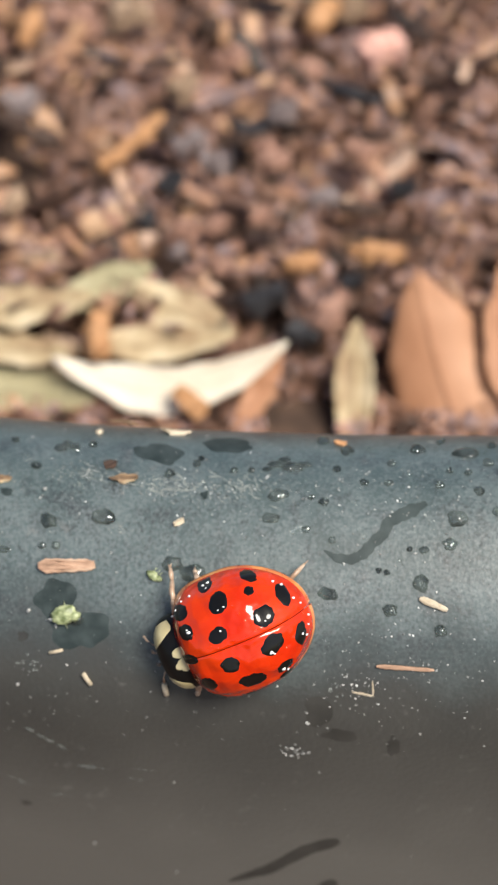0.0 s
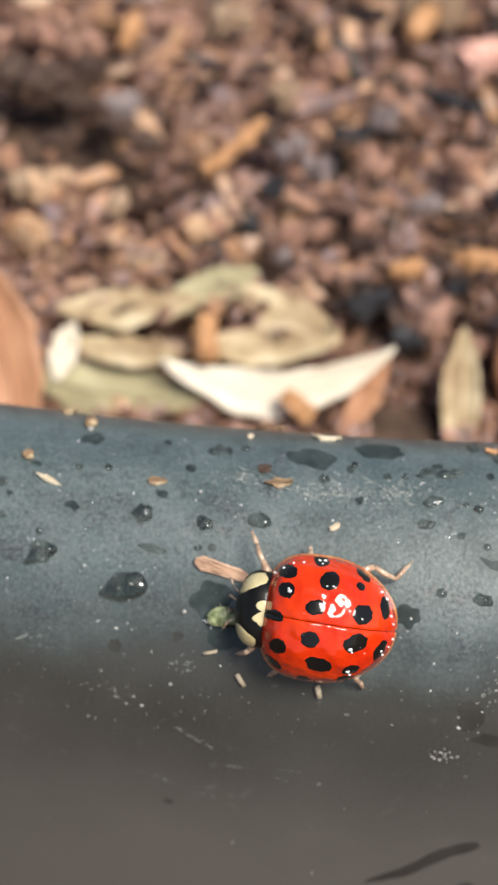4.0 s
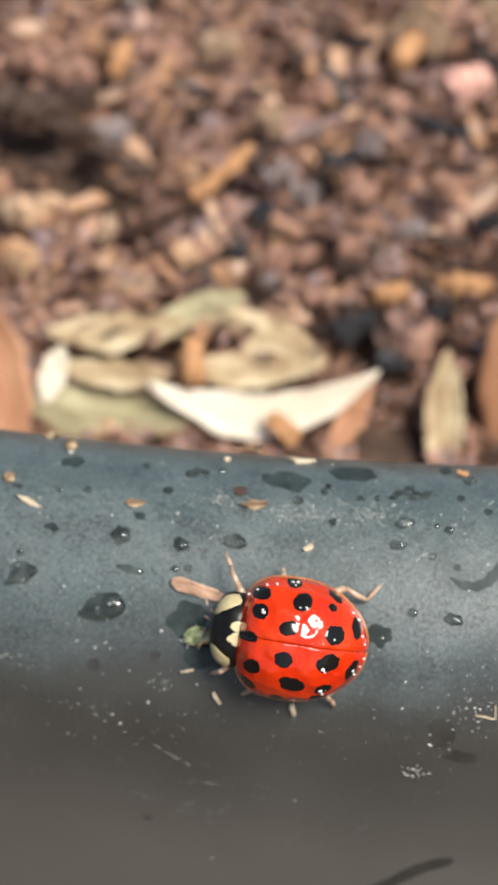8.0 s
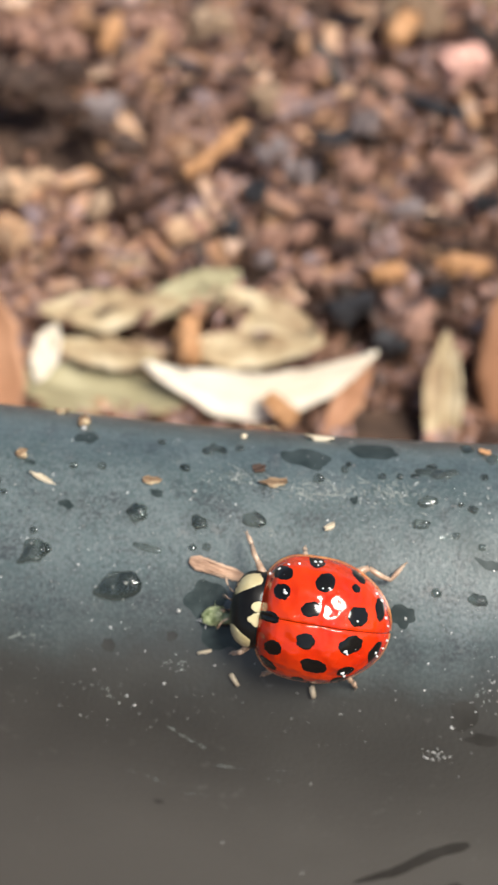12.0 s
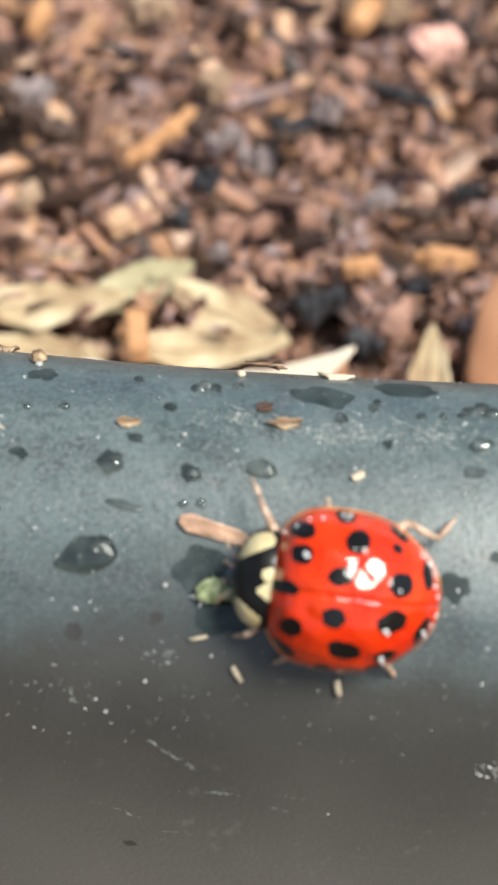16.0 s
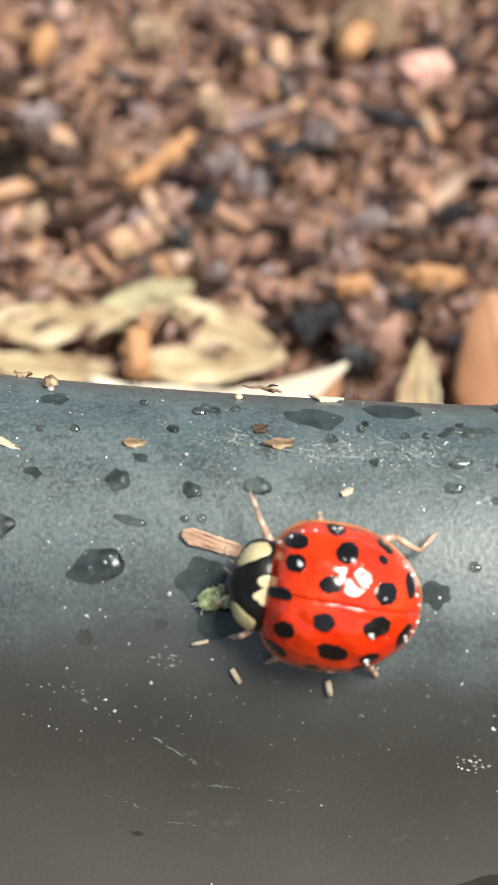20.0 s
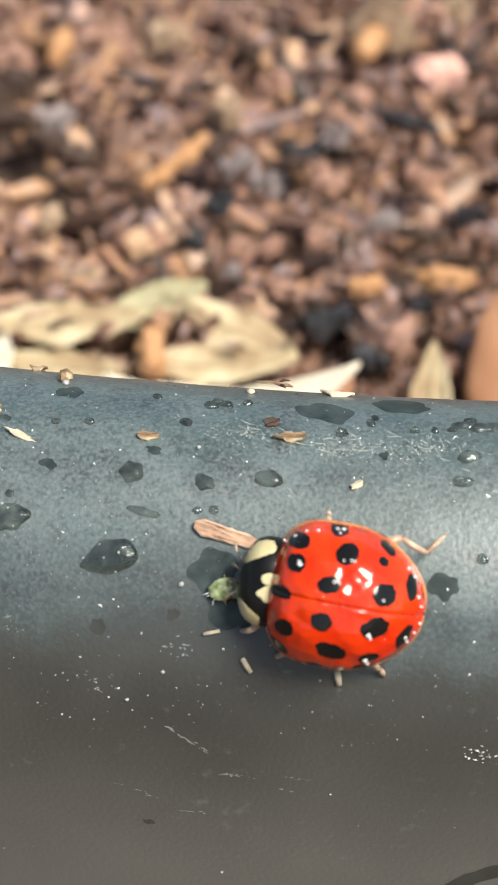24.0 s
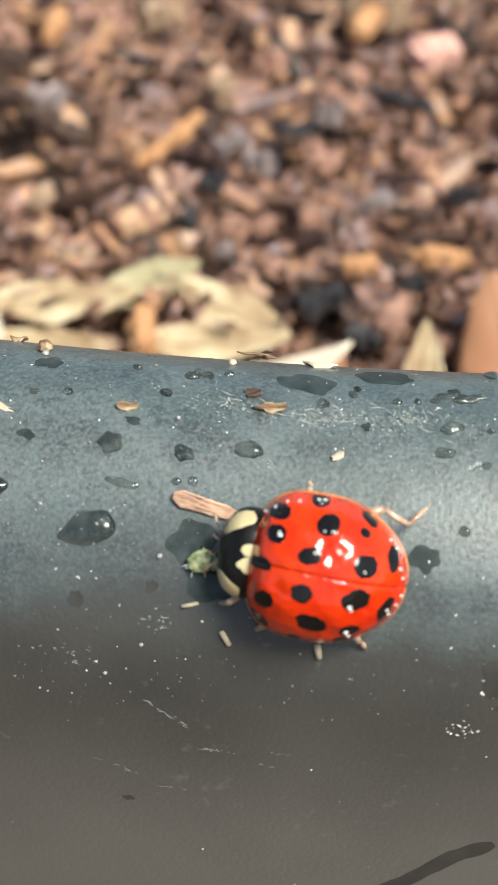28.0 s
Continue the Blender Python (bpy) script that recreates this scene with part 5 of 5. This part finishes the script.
# seconds, place along the strip, angle round its crest, heading, roll, pitch
BEETLE_PATH = [
    (0, -3.81, 49.6, 202.7, -5.4, -3.1),
    (0.5, -3.86, 49.4, 203.5, -6.0, -3.6),
    (1, -3.95, 49.5, 204.0, -5.8, -3.4),
    (1.2, -4.05, 49.5, 202.5, -5.8, -3.2),
    (1.3, -4.45, 49.3, 190.5, -6.0, -2.0),
    (1.4, -4.95, 49.0, 177.0, -6.3, -0.6),
    (1.5, -5.59, 48.7, 170.2, -6.5, 0.8),
    (2, -7.15, 46.1, 172.6, 2.4, 3.1),
    (2.5, -6.99, 46.9, 171.7, 3.5, 3.2),
    (3, -7.00, 47.0, 171.7, 3.0, 2.8),
    (3.5, -6.86, 47.1, 172.5, 3.4, 4.4),
    (5.5, -6.90, 47.2, 172.2, 3.3, 4.3),
    (6, -6.90, 47.3, 171.9, 3.4, 4.5),
    (6.5, -6.91, 47.5, 172.2, 3.6, 5.1),
    (7, -6.89, 47.6, 172.2, 4.1, 5.3),
    (7.5, -6.89, 47.6, 172.1, 3.6, 5.5),
    (8, -6.90, 47.5, 172.3, 3.5, 5.9),
    (8.5, -6.88, 47.6, 172.2, 3.6, 4.3),
    (9, -6.89, 47.6, 172.4, 3.6, 4.4),
    (9.5, -6.91, 47.6, 172.4, 3.4, 5.0),
    (10, -6.89, 47.6, 172.3, 2.7, 4.6),
    (10.5, -6.89, 47.6, 172.2, 3.1, 5.5),
    (11, -6.89, 47.5, 172.2, 3.3, 4.9),
    (11.5, -6.90, 47.6, 172.1, 3.3, 4.8),
    (13.5, -6.90, 47.0, 173.0, -2.2, 3.4),
    (14, -6.95, 46.9, 172.9, -2.7, 2.8),
    (14.5, -6.94, 47.1, 172.9, -3.4, 3.6),
    (15, -6.93, 47.2, 172.8, -2.7, 3.5),
    (15.5, -6.90, 47.3, 172.7, -2.3, 3.9),
    (16, -6.93, 47.2, 172.6, -2.2, 3.6),
    (16.5, -6.94, 47.3, 172.8, -1.8, 3.2),
    (17, -6.94, 47.3, 172.7, -2.1, 3.6),
    (17.5, -6.96, 47.2, 172.5, -2.2, 4.2),
    (18, -6.88, 47.3, 172.6, -1.8, 5.0),
    (18.5, -6.87, 47.5, 172.4, -2.2, 4.2),
    (19, -6.85, 47.5, 171.7, -2.2, 4.4),
    (19.5, -6.88, 47.0, 170.9, -2.2, 5.0),
    (20, -6.99, 46.9, 171.1, -2.4, 4.9),
    (20.5, -6.71, 48.7, 171.7, -4.5, 0.5),
    (21, -6.74, 49.4, 172.1, -4.7, -1.1),
    (21.5, -6.88, 49.3, 173.3, -5.0, 0.3),
    (23.5, -7.11, 49.1, 169.9, -3.3, -1.4),
    (24, -7.08, 49.3, 170.3, -2.7, -1.5),
    (24.5, -7.07, 49.3, 170.2, -3.1, -1.1),
    (25, -7.06, 49.3, 170.2, -3.1, -1.0),
    (25.5, -7.05, 49.2, 170.3, -3.2, -0.8),
    (26, -7.02, 49.3, 170.5, -2.3, -1.6),
    (26.5, -7.03, 49.4, 170.2, -2.4, -1.9),
    (27, -7.05, 49.3, 170.3, -2.9, -1.4),
    (27.5, -7.04, 49.3, 170.3, -2.8, -1.8),
    (28, -7.04, 49.2, 170.1, -3.1, -0.8),
]


def beetle_pose(u, around, heading, roll, pitch):
    n = Vector((0, -math.sin(radians(around)), math.cos(radians(around))))
    t1, t2 = Vector((1, 0, 0)), Vector((0, math.cos(radians(around)), math.sin(radians(around))))
    f = math.cos(radians(heading)) * t1 + math.sin(radians(heading)) * t2
    l = n.cross(f)
    l = l * math.cos(radians(roll)) + n * math.sin(radians(roll))
    n = f.cross(l)
    f = f * math.cos(radians(pitch)) + n * math.sin(radians(pitch))
    n = f.cross(l)
    m = Matrix((f, l, n)).transposed().to_4x4()
    m.translation = (Vector((u, 4.5, -6.8)) + 6.6 * Vector((0, -math.sin(radians(around)), math.cos(radians(around))))) * MM
    return m


def motions():
    walk(small, [(t, strip_pose(x, s, turn, 0.03)) for t, x, s, turn in (
        (0, -7.75, 4.43, -35), (0.3, -7.75, 4.5, -35), (0.6, -7.8, 6.4, -60), (0.9, -7.7, 6.9, -60), (1.2, -8.6, 6.7, -20), (1.4, -10.6, 6.45, 15), (1.6, -10.85, 6.35, 25), (28.0, -10.85, 6.35, 25))])
    walk(wood_chip, [(t, strip_pose(x, s, turn, 0.03)) for t, x, s, turn in (
        (0, -11.38, 4.26, 5), (1.5, -11.38, 4.26, 5), (1.6, -11.40, 4.28, -3), (1.75, -11.42, 4.32, -10), (2.0, -11.42, 4.33, -13), (28.0, -11.42, 4.33, -13))])
    walk(beetle, [(t, beetle_pose(*row)) for t, *row in BEETLE_PATH])
    swings = [
        ((2.5, -1.1, 0.25), ((0, -42), (0.8, -46), (1.2, -30), (1.35, 10), (1.6, -14), (2.0, 0), (20.15, 0), (20.3, -48), (20.45, -98), (28.0, -98))),
        ((2.6, 1.1, 0.25), ((0, 8), (1.15, 8), (1.35, -16), (1.6, 14), (1.85, -6), (2.1, 0), (28.0, 0))),
        ((0.9, -1.9, 0.15), ((0, 0), (1.15, 0), (1.35, 18), (1.6, -16), (1.85, 8), (2.1, 0), (28.0, 0))),
        ((1.2, 1.8, 0.1), ((0, 0), (1.15, 0), (1.35, 16), (1.6, -16), (1.85, 6), (2.1, 0), (28.0, 0))),
        ((-0.6, -1.9, 0.15), ((0, -32), (1.15, -32), (1.35, -24), (1.6, 12), (1.85, -4), (2.1, 0), (28.0, 0))),
        ((-0.8, 1.8, 0.1), ((0, 44), (1.15, 44), (1.35, 30), (1.6, 34), (1.85, -8), (2.1, 0), (28.0, 0))),
    ]
    for leg, (joint, turns) in zip(beetle_legs, swings):
        hip = pose(*(c * MM for c in joint))
        walk(leg, [(t, hip @ pose(0, 0, 0, 0, 0, a) @ hip.inverted()) for t, a in turns])


motions()
